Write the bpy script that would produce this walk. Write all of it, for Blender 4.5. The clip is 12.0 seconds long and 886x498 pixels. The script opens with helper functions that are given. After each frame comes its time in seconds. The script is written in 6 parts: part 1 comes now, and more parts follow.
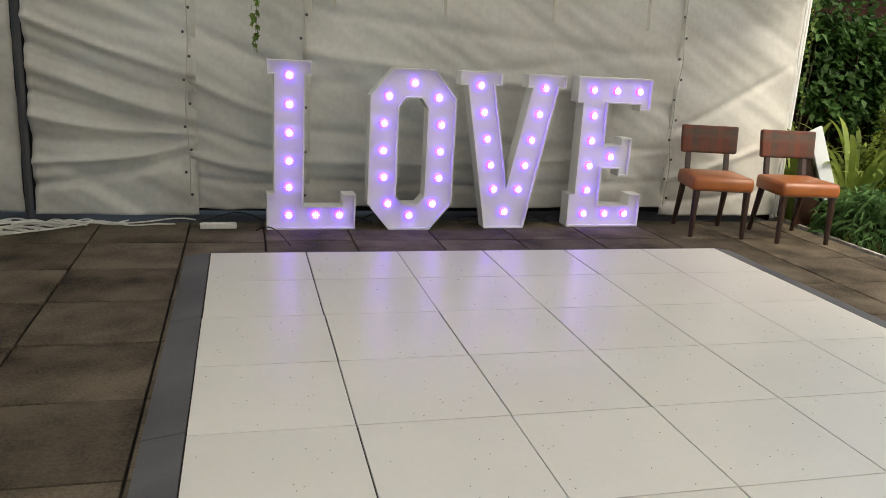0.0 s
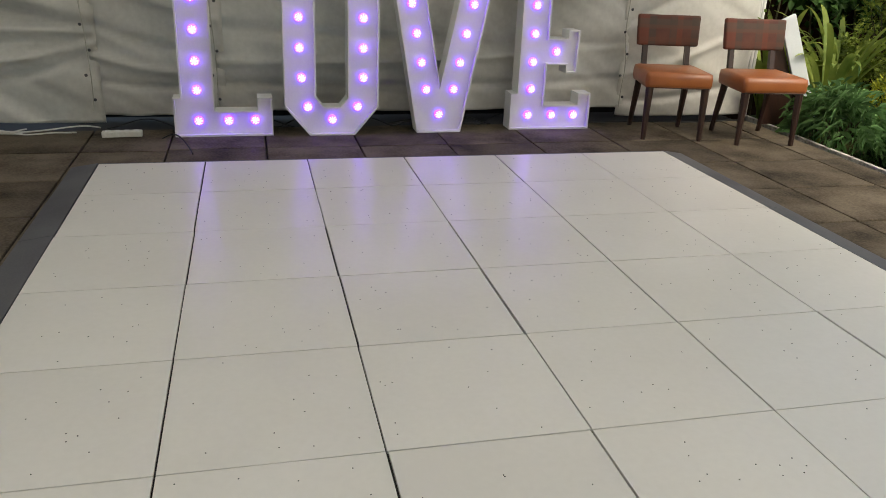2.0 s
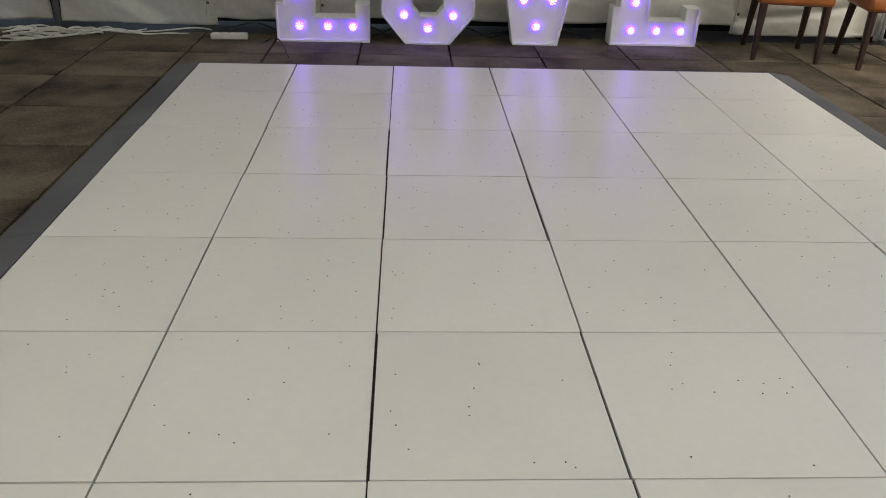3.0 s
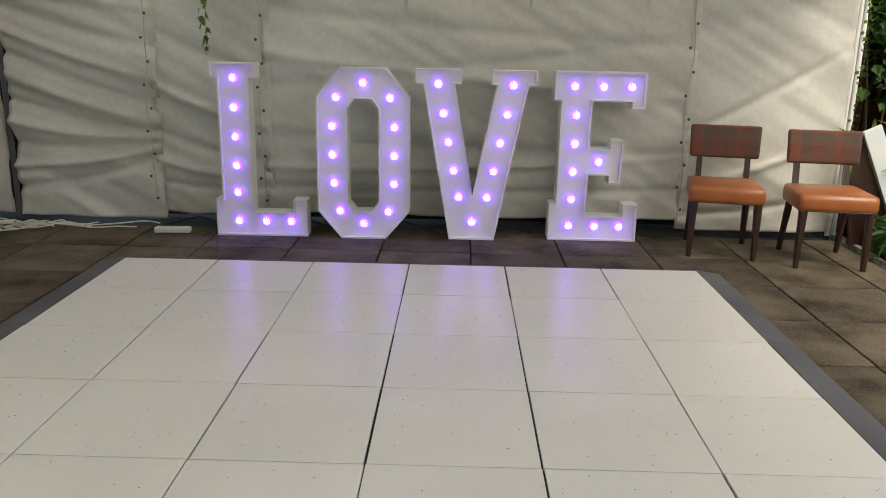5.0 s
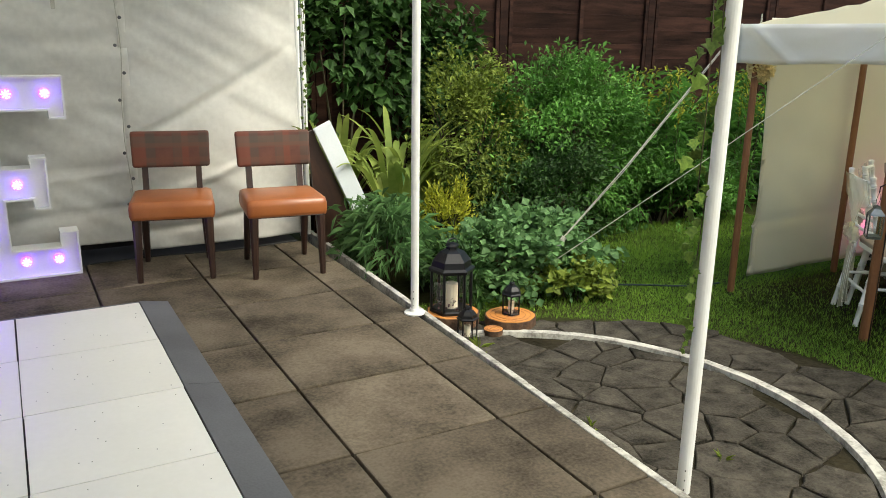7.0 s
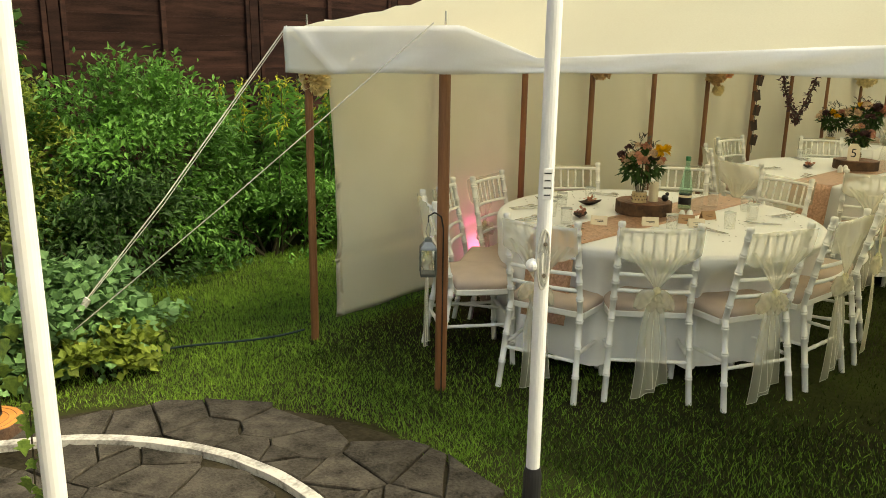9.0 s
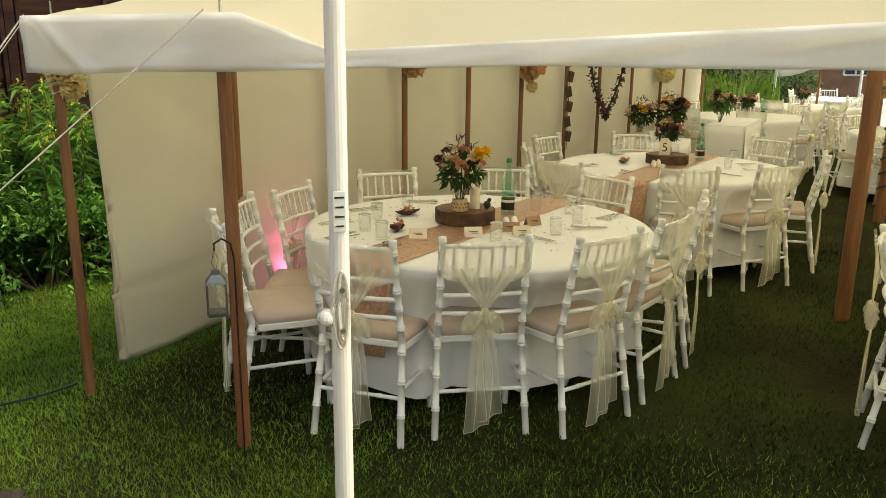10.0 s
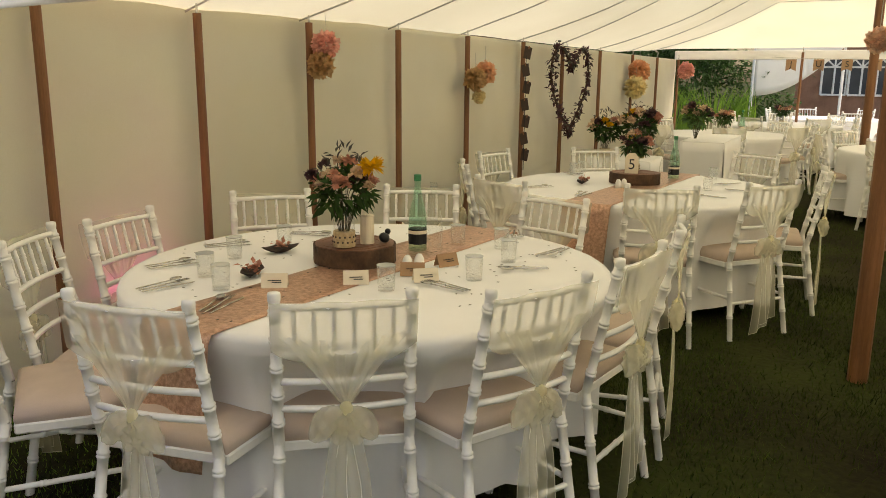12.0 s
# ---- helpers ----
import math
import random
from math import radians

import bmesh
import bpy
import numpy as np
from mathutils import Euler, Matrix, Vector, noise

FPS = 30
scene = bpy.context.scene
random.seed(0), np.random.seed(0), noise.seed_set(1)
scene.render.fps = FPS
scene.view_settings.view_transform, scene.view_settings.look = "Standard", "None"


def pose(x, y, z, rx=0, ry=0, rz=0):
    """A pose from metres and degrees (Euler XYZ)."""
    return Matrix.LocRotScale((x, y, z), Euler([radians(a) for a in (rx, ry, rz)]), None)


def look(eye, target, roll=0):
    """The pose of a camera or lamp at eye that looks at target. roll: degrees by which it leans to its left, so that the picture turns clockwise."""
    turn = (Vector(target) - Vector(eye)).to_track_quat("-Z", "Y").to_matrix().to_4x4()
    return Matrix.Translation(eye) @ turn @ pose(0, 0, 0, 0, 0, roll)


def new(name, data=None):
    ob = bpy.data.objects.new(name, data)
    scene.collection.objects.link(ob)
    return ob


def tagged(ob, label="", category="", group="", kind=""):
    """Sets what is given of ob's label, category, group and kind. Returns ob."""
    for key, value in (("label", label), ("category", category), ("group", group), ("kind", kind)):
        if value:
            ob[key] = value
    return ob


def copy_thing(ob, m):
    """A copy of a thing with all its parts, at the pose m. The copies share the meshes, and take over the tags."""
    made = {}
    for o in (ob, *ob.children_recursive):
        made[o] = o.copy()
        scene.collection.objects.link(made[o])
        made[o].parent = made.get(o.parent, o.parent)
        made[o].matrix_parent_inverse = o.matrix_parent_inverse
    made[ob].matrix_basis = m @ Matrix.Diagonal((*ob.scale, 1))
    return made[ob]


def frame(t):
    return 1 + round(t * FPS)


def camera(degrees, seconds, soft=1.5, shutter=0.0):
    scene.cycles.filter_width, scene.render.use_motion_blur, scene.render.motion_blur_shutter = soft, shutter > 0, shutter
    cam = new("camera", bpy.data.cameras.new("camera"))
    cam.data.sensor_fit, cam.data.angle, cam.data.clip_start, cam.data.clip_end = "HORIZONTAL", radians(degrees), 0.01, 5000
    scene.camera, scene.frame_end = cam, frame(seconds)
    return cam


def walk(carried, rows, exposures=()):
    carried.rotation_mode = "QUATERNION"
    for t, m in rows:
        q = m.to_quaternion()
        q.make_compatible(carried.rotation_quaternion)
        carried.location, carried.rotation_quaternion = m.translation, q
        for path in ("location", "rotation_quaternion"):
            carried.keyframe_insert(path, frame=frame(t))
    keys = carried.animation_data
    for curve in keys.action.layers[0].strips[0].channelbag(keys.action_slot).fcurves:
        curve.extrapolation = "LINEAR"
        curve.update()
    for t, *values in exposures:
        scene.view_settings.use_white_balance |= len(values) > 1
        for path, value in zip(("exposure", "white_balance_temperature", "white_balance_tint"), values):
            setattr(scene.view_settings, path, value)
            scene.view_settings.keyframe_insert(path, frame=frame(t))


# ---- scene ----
cam = camera(58.4, 12.0, soft=0.9)
PATH = [
    (0, (0.202, -0.118, 1.442), (0.692, 1.752, 0.931), 3.3),
    (0.5, (0.311, 0.04, 1.451), (0.765, 1.926, 0.964), 2.7),
    (1, (0.536, 0.09, 1.432), (0.975, 1.977, 0.935), 3.0),
    (1.5, (0.747, 0.134, 1.381), (1.214, 1.981, 0.773), 2.8),
    (2, (0.906, 0.141, 1.366), (1.355, 1.945, 0.629), 2.4),
    (2.5, (1.117, 0.037, 1.334), (1.383, 1.812, 0.453), 1.5),
    (2.7, (1.182, 0.006, 1.326), (1.37, 1.771, 0.404), 1.7),
    (4.3, (1.92, -0.049, 1.413), (1.859, 1.798, 0.647), 1.5),
    (4.5, (1.974, -0.002, 1.421), (1.949, 1.877, 0.737), 1.9),
    (5, (2.123, 0.14, 1.456), (2.092, 2.069, 0.932), 1.1),
    (5.5, (2.347, 0.223, 1.463), (2.304, 2.163, 0.981), 0.4),
    (6, (2.592, 0.315, 1.449), (2.802, 2.243, 0.96), 1.0),
    (6.5, (2.88, 0.448, 1.503), (3.567, 2.249, 0.974), 1.5),
    (7, (3.118, 0.554, 1.486), (4.052, 2.244, 0.964), 0.9),
    (7.2, (3.244, 0.556, 1.497), (4.209, 2.226, 0.968), 0.3),
    (8.8, (4.475, 0.629, 1.497), (5.835, 2.003, 0.986), 0.4),
    (9, (4.574, 0.69, 1.489), (6.029, 1.971, 0.994), 0.9),
    (9.5, (4.794, 0.851, 1.481), (6.466, 1.838, 1.002), 0.8),
    (10, (5.058, 0.934, 1.457), (6.761, 1.863, 0.969), 0.6),
    (10.5, (5.339, 0.984, 1.403), (7.041, 1.91, 0.908), 0.8),
    (11, (5.587, 1.081, 1.289), (7.384, 1.867, 0.897), 1.5),
    (11.5, (5.893, 1.138, 1.269), (7.672, 1.958, 0.863), 0.4),
    (12, (6.254, 1.154, 1.266), (7.996, 2.041, 0.842), 0.5),
]
EXPOSURES = [(0.0, 1.0, 7100, 6), (0.5, 0.98, 7100, 6), (1.0, 0.86, 7100, 6), (2.0, 0.72, 7050, 5), (2.5, 0.7, 6900, 4), (4.5, 0.66, 7100, 5), (5.0, 0.77, 7150, 5), (5.8, 0.82, 7050, 4), (6.5, 0.82, 6950, 1), (7.0, 1.1, 6650, 0), (9.0, 1.28, 8100, -1), (11.0, 1.3, 8000, 8), (12.0, 1.17, 7800, 11)]
walk(cam, [(t, look(eye, target, roll)) for t, eye, target, roll in PATH], exposures=EXPOSURES)

# ---- light ----
world = bpy.data.worlds.new("overcast_sky")
scene.world = world
world.use_nodes = True
wn = world.node_tree.nodes
sky = wn.new("ShaderNodeTexSky")
sky.sky_type, sky.sun_disc = "NISHITA", False
sky.sun_elevation, sky.sun_rotation = radians(54), radians(150)
sky.air_density, sky.dust_density = 1.2, 4.0
wn["Background"].inputs[1].default_value = 0.15
world.node_tree.links.new(sky.outputs[0], wn["Background"].inputs[0])
sun = new("sun", bpy.data.lights.new("sun", "SUN"))
sun.data.energy, sun.data.angle, sun.data.color = 1.15, radians(25), (1.0, 0.96, 0.9)
sun.matrix_world = look((0, 0, 0), (-math.sin(radians(150)) * math.cos(radians(54)), -math.cos(radians(150)) * math.cos(radians(54)), -math.sin(radians(54))))

# ---- materials ----
LAWN = -0.20


def mat(name, c1, c2=None, rough=0.6, metal=0.0, coarse=3.0, fine=60.0, bump=0.15, depth=0.004, vary=0.0, island=False, sheer=0.0, through_light=0.0, low=0.5, high=0.95, coat=0.0, glow=None, stretch=(1, 1, 1), spec=0.5):
    """A surface with grain at two scales; vary: spread of brightness from piece to piece."""
    m = bpy.data.materials.new(name)
    m.use_nodes = True
    n, l = m.node_tree.nodes, m.node_tree.links
    b, out = n["Principled BSDF"], n["Material Output"]
    c2 = c2 or tuple(x * 0.72 for x in c1)
    co = n.new("ShaderNodeTexCoord")
    mp = n.new("ShaderNodeMapping")
    mp.inputs["Scale"].default_value = stretch
    l.new(co.outputs["Object"], mp.inputs[0])
    if vary and not island:
        spread = n.new("ShaderNodeVectorMath")
        spread.operation = "SCALE"
        spread.inputs[0].default_value = (37.0, 23.0, 11.0)
        l.new(n.new("ShaderNodeObjectInfo").outputs["Random"], spread.inputs["Scale"])
        l.new(spread.outputs[0], mp.inputs["Location"])
    n1, n2 = n.new("ShaderNodeTexNoise"), n.new("ShaderNodeTexNoise")
    n1.inputs["Scale"].default_value, n1.inputs["Detail"].default_value = coarse, 5
    n2.inputs["Scale"].default_value, n2.inputs["Detail"].default_value = fine, 4
    l.new(mp.outputs[0], n1.inputs["Vector"]), l.new(mp.outputs[0], n2.inputs["Vector"])
    add = n.new("ShaderNodeMath")
    add.operation = "MULTIPLY_ADD"
    add.inputs[1].default_value = 0.45
    l.new(n2.outputs[0], add.inputs[0]), l.new(n1.outputs[0], add.inputs[2])
    ramp = n.new("ShaderNodeValToRGB")
    ramp.color_ramp.elements[0].position, ramp.color_ramp.elements[1].position = low, high
    ramp.color_ramp.elements[0].color, ramp.color_ramp.elements[1].color = (*c2, 1), (*c1, 1)
    l.new(add.outputs[0], ramp.inputs[0])
    col = ramp.outputs[0]
    if vary:
        src = n.new("ShaderNodeNewGeometry").outputs["Random Per Island"] if island else n.new("ShaderNodeObjectInfo").outputs["Random"]
        mr = n.new("ShaderNodeMapRange")
        mr.inputs[3].default_value, mr.inputs[4].default_value = 1 - vary, 1 + vary
        l.new(src, mr.inputs[0])
        hsv = n.new("ShaderNodeHueSaturation")
        l.new(mr.outputs[0], hsv.inputs["Value"]), l.new(col, hsv.inputs["Color"])
        col = hsv.outputs[0]
    l.new(col, b.inputs["Base Color"])
    b.inputs["Roughness"].default_value, b.inputs["Metallic"].default_value = rough, metal
    b.inputs["Coat Weight"].default_value = coat
    b.inputs["Specular IOR Level"].default_value = spec
    if bump:
        bp = n.new("ShaderNodeBump")
        bp.inputs["Strength"].default_value, bp.inputs["Distance"].default_value = bump, depth
        l.new(add.outputs[0], bp.inputs["Height"]), l.new(bp.outputs[0], b.inputs["Normal"])
    if glow:
        b.inputs["Emission Color"].default_value, b.inputs["Emission Strength"].default_value = (*glow[:3], 1), glow[3]
    last = b.outputs[0]
    if through_light:
        tr, mx = n.new("ShaderNodeBsdfTranslucent"), n.new("ShaderNodeMixShader")
        mx.inputs[0].default_value = through_light
        l.new(col, tr.inputs[0]), l.new(last, mx.inputs[1]), l.new(tr.outputs[0], mx.inputs[2])
        last = mx.outputs[0]
    if sheer:
        tp, mx = n.new("ShaderNodeBsdfTransparent"), n.new("ShaderNodeMixShader")
        mx.inputs[0].default_value = sheer
        l.new(last, mx.inputs[1]), l.new(tp.outputs[0], mx.inputs[2])
        last = mx.outputs[0]
    l.new(last, out.inputs[0])
    return m


def glass(name, tint=(0.985, 0.99, 0.988), rough=0.02):
    """Clear glass: a thin see-through wall with a mirror-like gloss."""
    m = bpy.data.materials.new(name)
    m.use_nodes = True
    n, l = m.node_tree.nodes, m.node_tree.links
    n.remove(n["Principled BSDF"])
    tp, gl, mx, fr = n.new("ShaderNodeBsdfTransparent"), n.new("ShaderNodeBsdfGlossy"), n.new("ShaderNodeMixShader"), n.new("ShaderNodeLayerWeight")
    tp.inputs[0].default_value, gl.inputs["Roughness"].default_value, fr.inputs[0].default_value = (*tint, 1), rough, 0.25
    pw = n.new("ShaderNodeMath")
    pw.operation = "MULTIPLY_ADD"
    pw.inputs[1].default_value, pw.inputs[2].default_value = 0.42, 0.04
    l.new(fr.outputs[1], pw.inputs[0]), l.new(pw.outputs[0], mx.inputs[0]), l.new(tp.outputs[0], mx.inputs[1]), l.new(gl.outputs[0], mx.inputs[2])
    l.new(mx.outputs[0], n["Material Output"].inputs[0])
    return m


M_PANEL = mat("white_dance_panel", (0.74, 0.72, 0.66), (0.68, 0.66, 0.60), rough=0.28, coarse=1.5, fine=40, bump=0.03, depth=0.001, vary=0.02)
M_RAMP = mat("grey_ramp_metal", (0.12, 0.12, 0.125), (0.07, 0.07, 0.075), rough=0.6, coarse=2, fine=120, bump=0.2, depth=0.001, spec=0.3)
M_DARK = mat("dark_joint", (0.035, 0.03, 0.028), rough=0.9)
M_SLAB = mat("weathered_paving", (0.145, 0.117, 0.083), (0.030, 0.023, 0.015), rough=0.85, coarse=3.2, fine=70, bump=0.9, depth=0.007, vary=0.2, low=0.48, high=0.9, spec=0.15)
M_CRAZY = mat("slate_crazy_paving", (0.080, 0.070, 0.055), (0.018, 0.016, 0.012), rough=0.9, coarse=9, fine=75, bump=1.0, depth=0.02, vary=0.14, low=0.48, high=0.88, spec=0.08)
M_LIMEWASH = mat("white_painted_edge", (0.50, 0.48, 0.42), (0.09, 0.08, 0.065), rough=0.85, coarse=11, fine=70, bump=0.7, low=0.46, high=0.82)
M_SOIL = mat("dark_soil", (0.05, 0.042, 0.025), (0.012, 0.010, 0.006), rough=0.95, coarse=3, fine=40, bump=0.8, depth=0.02, spec=0.05)
M_LAWN = mat("lawn_ground", (0.040, 0.050, 0.013), (0.020, 0.016, 0.009), rough=0.95, coarse=1.6, fine=30, bump=0.8, depth=0.02, spec=0.04)
M_GRASS = mat("grass_blades", (0.27, 0.44, 0.06), (0.11, 0.21, 0.028), rough=0.75, coarse=1.3, fine=9, bump=0, vary=0.35, island=True, through_light=0.35, spec=0.12)
# trodden, browner blades, darkened further to carry the marquee's shade
M_TRODDEN_SHADED = mat("trodden_shaded_grass_blades", (0.056, 0.084, 0.018), (0.022, 0.026, 0.008), rough=0.85, coarse=0.9, fine=9, bump=0, vary=0.5, island=True, through_light=0.2, spec=0.06)
M_VINYL = mat("white_tent_vinyl", (0.87, 0.853, 0.795), (0.68, 0.66, 0.605), rough=0.40, coarse=1.2, fine=26, bump=0.3, depth=0.006, through_light=0.38)
M_CANVAS = mat("cream_canvas", (0.92, 0.88, 0.75), (0.84, 0.79, 0.64), rough=0.9, coarse=1.0, fine=200, bump=0.15, depth=0.002, through_light=0.5)
M_ROOFC = mat("cream_roof_canvas", (0.76, 0.72, 0.54), (0.68, 0.63, 0.45), rough=0.9, coarse=0.8, fine=150, bump=0.15, depth=0.002, through_light=0.55, spec=0.1)
M_VALANCE = mat("white_valance_canvas", (0.93, 0.92, 0.87), (0.85, 0.83, 0.77), rough=0.9, coarse=1.5, fine=150, bump=0.15, depth=0.002, through_light=0.45)
M_LETTER = mat("white_letter_paint", (0.82, 0.81, 0.80), (0.74, 0.73, 0.72), rough=0.55, coarse=4, fine=80, bump=0.08)
M_LED = mat("violet_led", (0.3, 0.1, 0.9), glow=(0.13, 0.008, 1.0, 7.5), bump=0)
M_LEDW = mat("white_led_petal", (0.9, 0.8, 1.0), glow=(0.85, 0.70, 1.0, 3.2), bump=0)
M_LEATHER = mat("tan_leather", (0.37, 0.122, 0.036), (0.25, 0.072, 0.02), rough=0.34, coarse=5, fine=160, bump=0.2, depth=0.001)
M_WALNUT = mat("dark_walnut", (0.045, 0.020, 0.013), (0.018, 0.008, 0.006), rough=0.4, coarse=4, fine=60, bump=0.12, stretch=(6, 6, 1))
M_POLE = mat("white_painted_pole", (0.74, 0.74, 0.71), (0.66, 0.65, 0.62), rough=0.4, coarse=3, fine=30, bump=0.03)
M_BLACK = mat("black_rubber", (0.014, 0.014, 0.015), rough=0.55, bump=0.1)
M_IRON = mat("black_lantern_metal", (0.018, 0.018, 0.02), (0.008, 0.008, 0.009), rough=0.38, metal=0.6, bump=0.1)
M_TENTPOLE = mat("brown_tent_pole", (0.27, 0.115, 0.045), (0.15, 0.06, 0.022), rough=0.55, coarse=3, fine=40, bump=0.25, stretch=(8, 8, 0.7))
M_FENCE = mat("dark_stained_board", (0.050, 0.023, 0.016), (0.010, 0.005, 0.004), rough=0.85, coarse=2.0, fine=40, bump=0.6, vary=0.35, stretch=(1, 1, 9), spec=0.10)
M_CHAIR = mat("white_chair_paint", (0.88, 0.87, 0.83), (0.80, 0.79, 0.74), rough=0.38, coarse=6, fine=70, bump=0.06)
M_CUSHION = mat("dusky_pink_cushion", (0.63, 0.51, 0.42), (0.53, 0.42, 0.34), rough=0.95, coarse=6, fine=300, bump=0.2, depth=0.001, spec=0.1)
M_CLOTH = mat("white_tablecloth", (0.87, 0.865, 0.85), (0.82, 0.815, 0.80), rough=0.9, coarse=3, fine=350, bump=0.1, depth=0.001, spec=0.2)
M_RUNNER = mat("rose_gold_runner", (0.70, 0.44, 0.31), (0.34, 0.18, 0.11), rough=0.36, metal=0.4, coarse=70, fine=330, bump=0.6, depth=0.002)
M_ORGANZA = mat("ivory_organza", (0.93, 0.90, 0.74), (0.90, 0.85, 0.64), rough=0.7, coarse=5, fine=200, bump=0.05, sheer=0.70, through_light=0.4, spec=0.2)
M_ORGHEM = mat("ivory_organza_hem", (0.92, 0.89, 0.74), rough=0.6, bump=0, sheer=0.2, through_light=0.3)
M_ORGKNOT = mat("yellow_organza_gather", (0.92, 0.86, 0.60), (0.88, 0.80, 0.50), rough=0.7, coarse=14, fine=120, bump=0.2, sheer=0.45, through_light=0.35, spec=0.2)
M_BARK = mat("log_bark", (0.12, 0.065, 0.035), (0.035, 0.018, 0.01), rough=0.9, coarse=14, fine=70, bump=1.0, depth=0.01)
M_LOGEND = mat("orange_cut_log", (0.62, 0.27, 0.06), (0.42, 0.15, 0.03), rough=0.55, coarse=9, fine=60, bump=0.2)
M_LOGDARK = mat("dark_cut_log", (0.22, 0.09, 0.045), (0.12, 0.045, 0.02), rough=0.5, coarse=9, fine=60, bump=0.2)
M_ROPE = mat("pale_rope", (0.62, 0.60, 0.52), (0.42, 0.40, 0.34), rough=0.9, fine=200, bump=0.3)
M_CABLEW = mat("white_cable", (0.72, 0.71, 0.66), (0.55, 0.53, 0.48), rough=0.5, bump=0)
M_STEEL = mat("polished_steel", (0.62, 0.61, 0.58), rough=0.18, metal=1.0, bump=0.02)
M_GLASS = glass("clear_glass")
M_GREENGLASS = glass("green_bottle_glass", (0.70, 0.90, 0.80))


def leaf_mat(name, c1, c2, vary=0.35):
    return mat(name, c1, c2, rough=0.6, coarse=1.8, fine=12, bump=0, vary=vary, island=True, through_light=0.3, spec=0.25)


M_LEAF = leaf_mat("green_leaf", (0.15, 0.34, 0.055), (0.045, 0.12, 0.020))
M_LEAFY = leaf_mat("yellow_green_leaf", (0.24, 0.30, 0.045), (0.10, 0.14, 0.02))
M_LEAFD = leaf_mat("dark_green_leaf", (0.065, 0.14, 0.03), (0.02, 0.048, 0.011))
M_LEAFB = leaf_mat("blue_green_leaf", (0.19, 0.34, 0.12), (0.06, 0.13, 0.042))
M_LEAFS = leaf_mat("striped_strap_leaf", (0.40, 0.46, 0.10), (0.17, 0.25, 0.045))
M_GOLD = leaf_mat("golden_plume", (0.46, 0.45, 0.035), (0.24, 0.28, 0.03))
M_STEM = mat("green_brown_stem", (0.07, 0.06, 0.025), rough=0.8)
M_DRYLEAF = leaf_mat("dusty_grey_leaf", (0.16, 0.15, 0.12), (0.06, 0.055, 0.05))
M_PINK = leaf_mat("peach_petal", (0.64, 0.33, 0.23), (0.50, 0.22, 0.16), 0.2)
M_YELLOW = leaf_mat("yellow_petal", (0.80, 0.50, 0.02), (0.70, 0.36, 0.01), 0.2)
M_CREAM = leaf_mat("cream_petal", (0.78, 0.62, 0.44), (0.62, 0.42, 0.28), 0.2)
M_PURPLE = leaf_mat("plum_petal", (0.13, 0.06, 0.065), (0.05, 0.025, 0.03), 0.3)
M_TULLEP = mat("pink_tissue", (0.9, 0.55, 0.47), (0.84, 0.46, 0.38), rough=0.8, coarse=8, fine=40, bump=0, vary=0.12, island=True, through_light=0.5, spec=0.1)
M_TULLEO = mat("orange_tissue", (0.9, 0.58, 0.38), (0.84, 0.48, 0.28), rough=0.8, coarse=8, fine=40, bump=0, vary=0.12, island=True, through_light=0.5, spec=0.1)
M_TULLEY = mat("yellow_tissue", (0.9, 0.8, 0.52), (0.86, 0.74, 0.44), rough=0.8, coarse=8, fine=40, bump=0, vary=0.12, island=True, through_light=0.5, spec=0.1)
M_TULLEB = mat("tan_tissue", (0.74, 0.53, 0.3), (0.62, 0.42, 0.22), rough=0.8, coarse=8, fine=40, bump=0, vary=0.12, island=True, through_light=0.5, spec=0.1)
M_CARD = mat("kraft_card", (0.42, 0.26, 0.15), (0.34, 0.20, 0.11), rough=0.8)
M_WHITECARD = mat("cream_card", (0.80, 0.72, 0.58), (0.74, 0.65, 0.5), rough=0.7)
M_INK = mat("black_ink", (0.012, 0.012, 0.012), rough=0.6, bump=0)
M_DARKCARD = mat("dark_brown_napkin", (0.06, 0.035, 0.025), rough=0.8)
M_WAX = mat("ivory_wax", (0.82, 0.74, 0.58), (0.76, 0.66, 0.5), rough=0.5, bump=0.02)


# ---- shape helpers ----
def part(name, bm, material, parent, label="", smooth=False):
    me = bpy.data.meshes.new(name)
    bm.to_mesh(me)
    bm.free()
    me.materials.append(material)
    if smooth:
        me.polygons.foreach_set("use_smooth", [True] * len(me.polygons))
    ob = new(name, me)
    if parent is not None:
        ob.parent = parent
    return tagged(ob, label)


def raw(name, verts, faces, material, parent=None, smooth=False):
    me = bpy.data.meshes.new(name)
    me.from_pydata(verts, [], faces)
    me.materials.append(material)
    if smooth:
        me.polygons.foreach_set("use_smooth", [True] * len(me.polygons))
    ob = new(name, me)
    if parent is not None:
        ob.parent = parent
    return ob


def thing(name, m, label, category, group=""):
    ob = new(name)
    ob.empty_display_size = 0.1
    ob.matrix_basis = m
    return tagged(ob, label, category, group)


def box(bm, centre, size, bevel=0.0, m=None):
    r = bmesh.ops.create_cube(bm, size=1.0)
    vs = r["verts"]
    bmesh.ops.scale(bm, vec=size, verts=vs)
    if bevel:
        es = list({e for v in vs for e in v.link_edges})
        r = bmesh.ops.bevel(bm, geom=es, offset=bevel, segments=2, affect="EDGES", profile=0.6)
        vs = list({v for f in r["faces"] for v in f.verts} | {v for v in vs if v.is_valid})
    bmesh.ops.transform(bm, matrix=Matrix.Translation(centre) @ (m or Matrix()), verts=vs)
    return bm


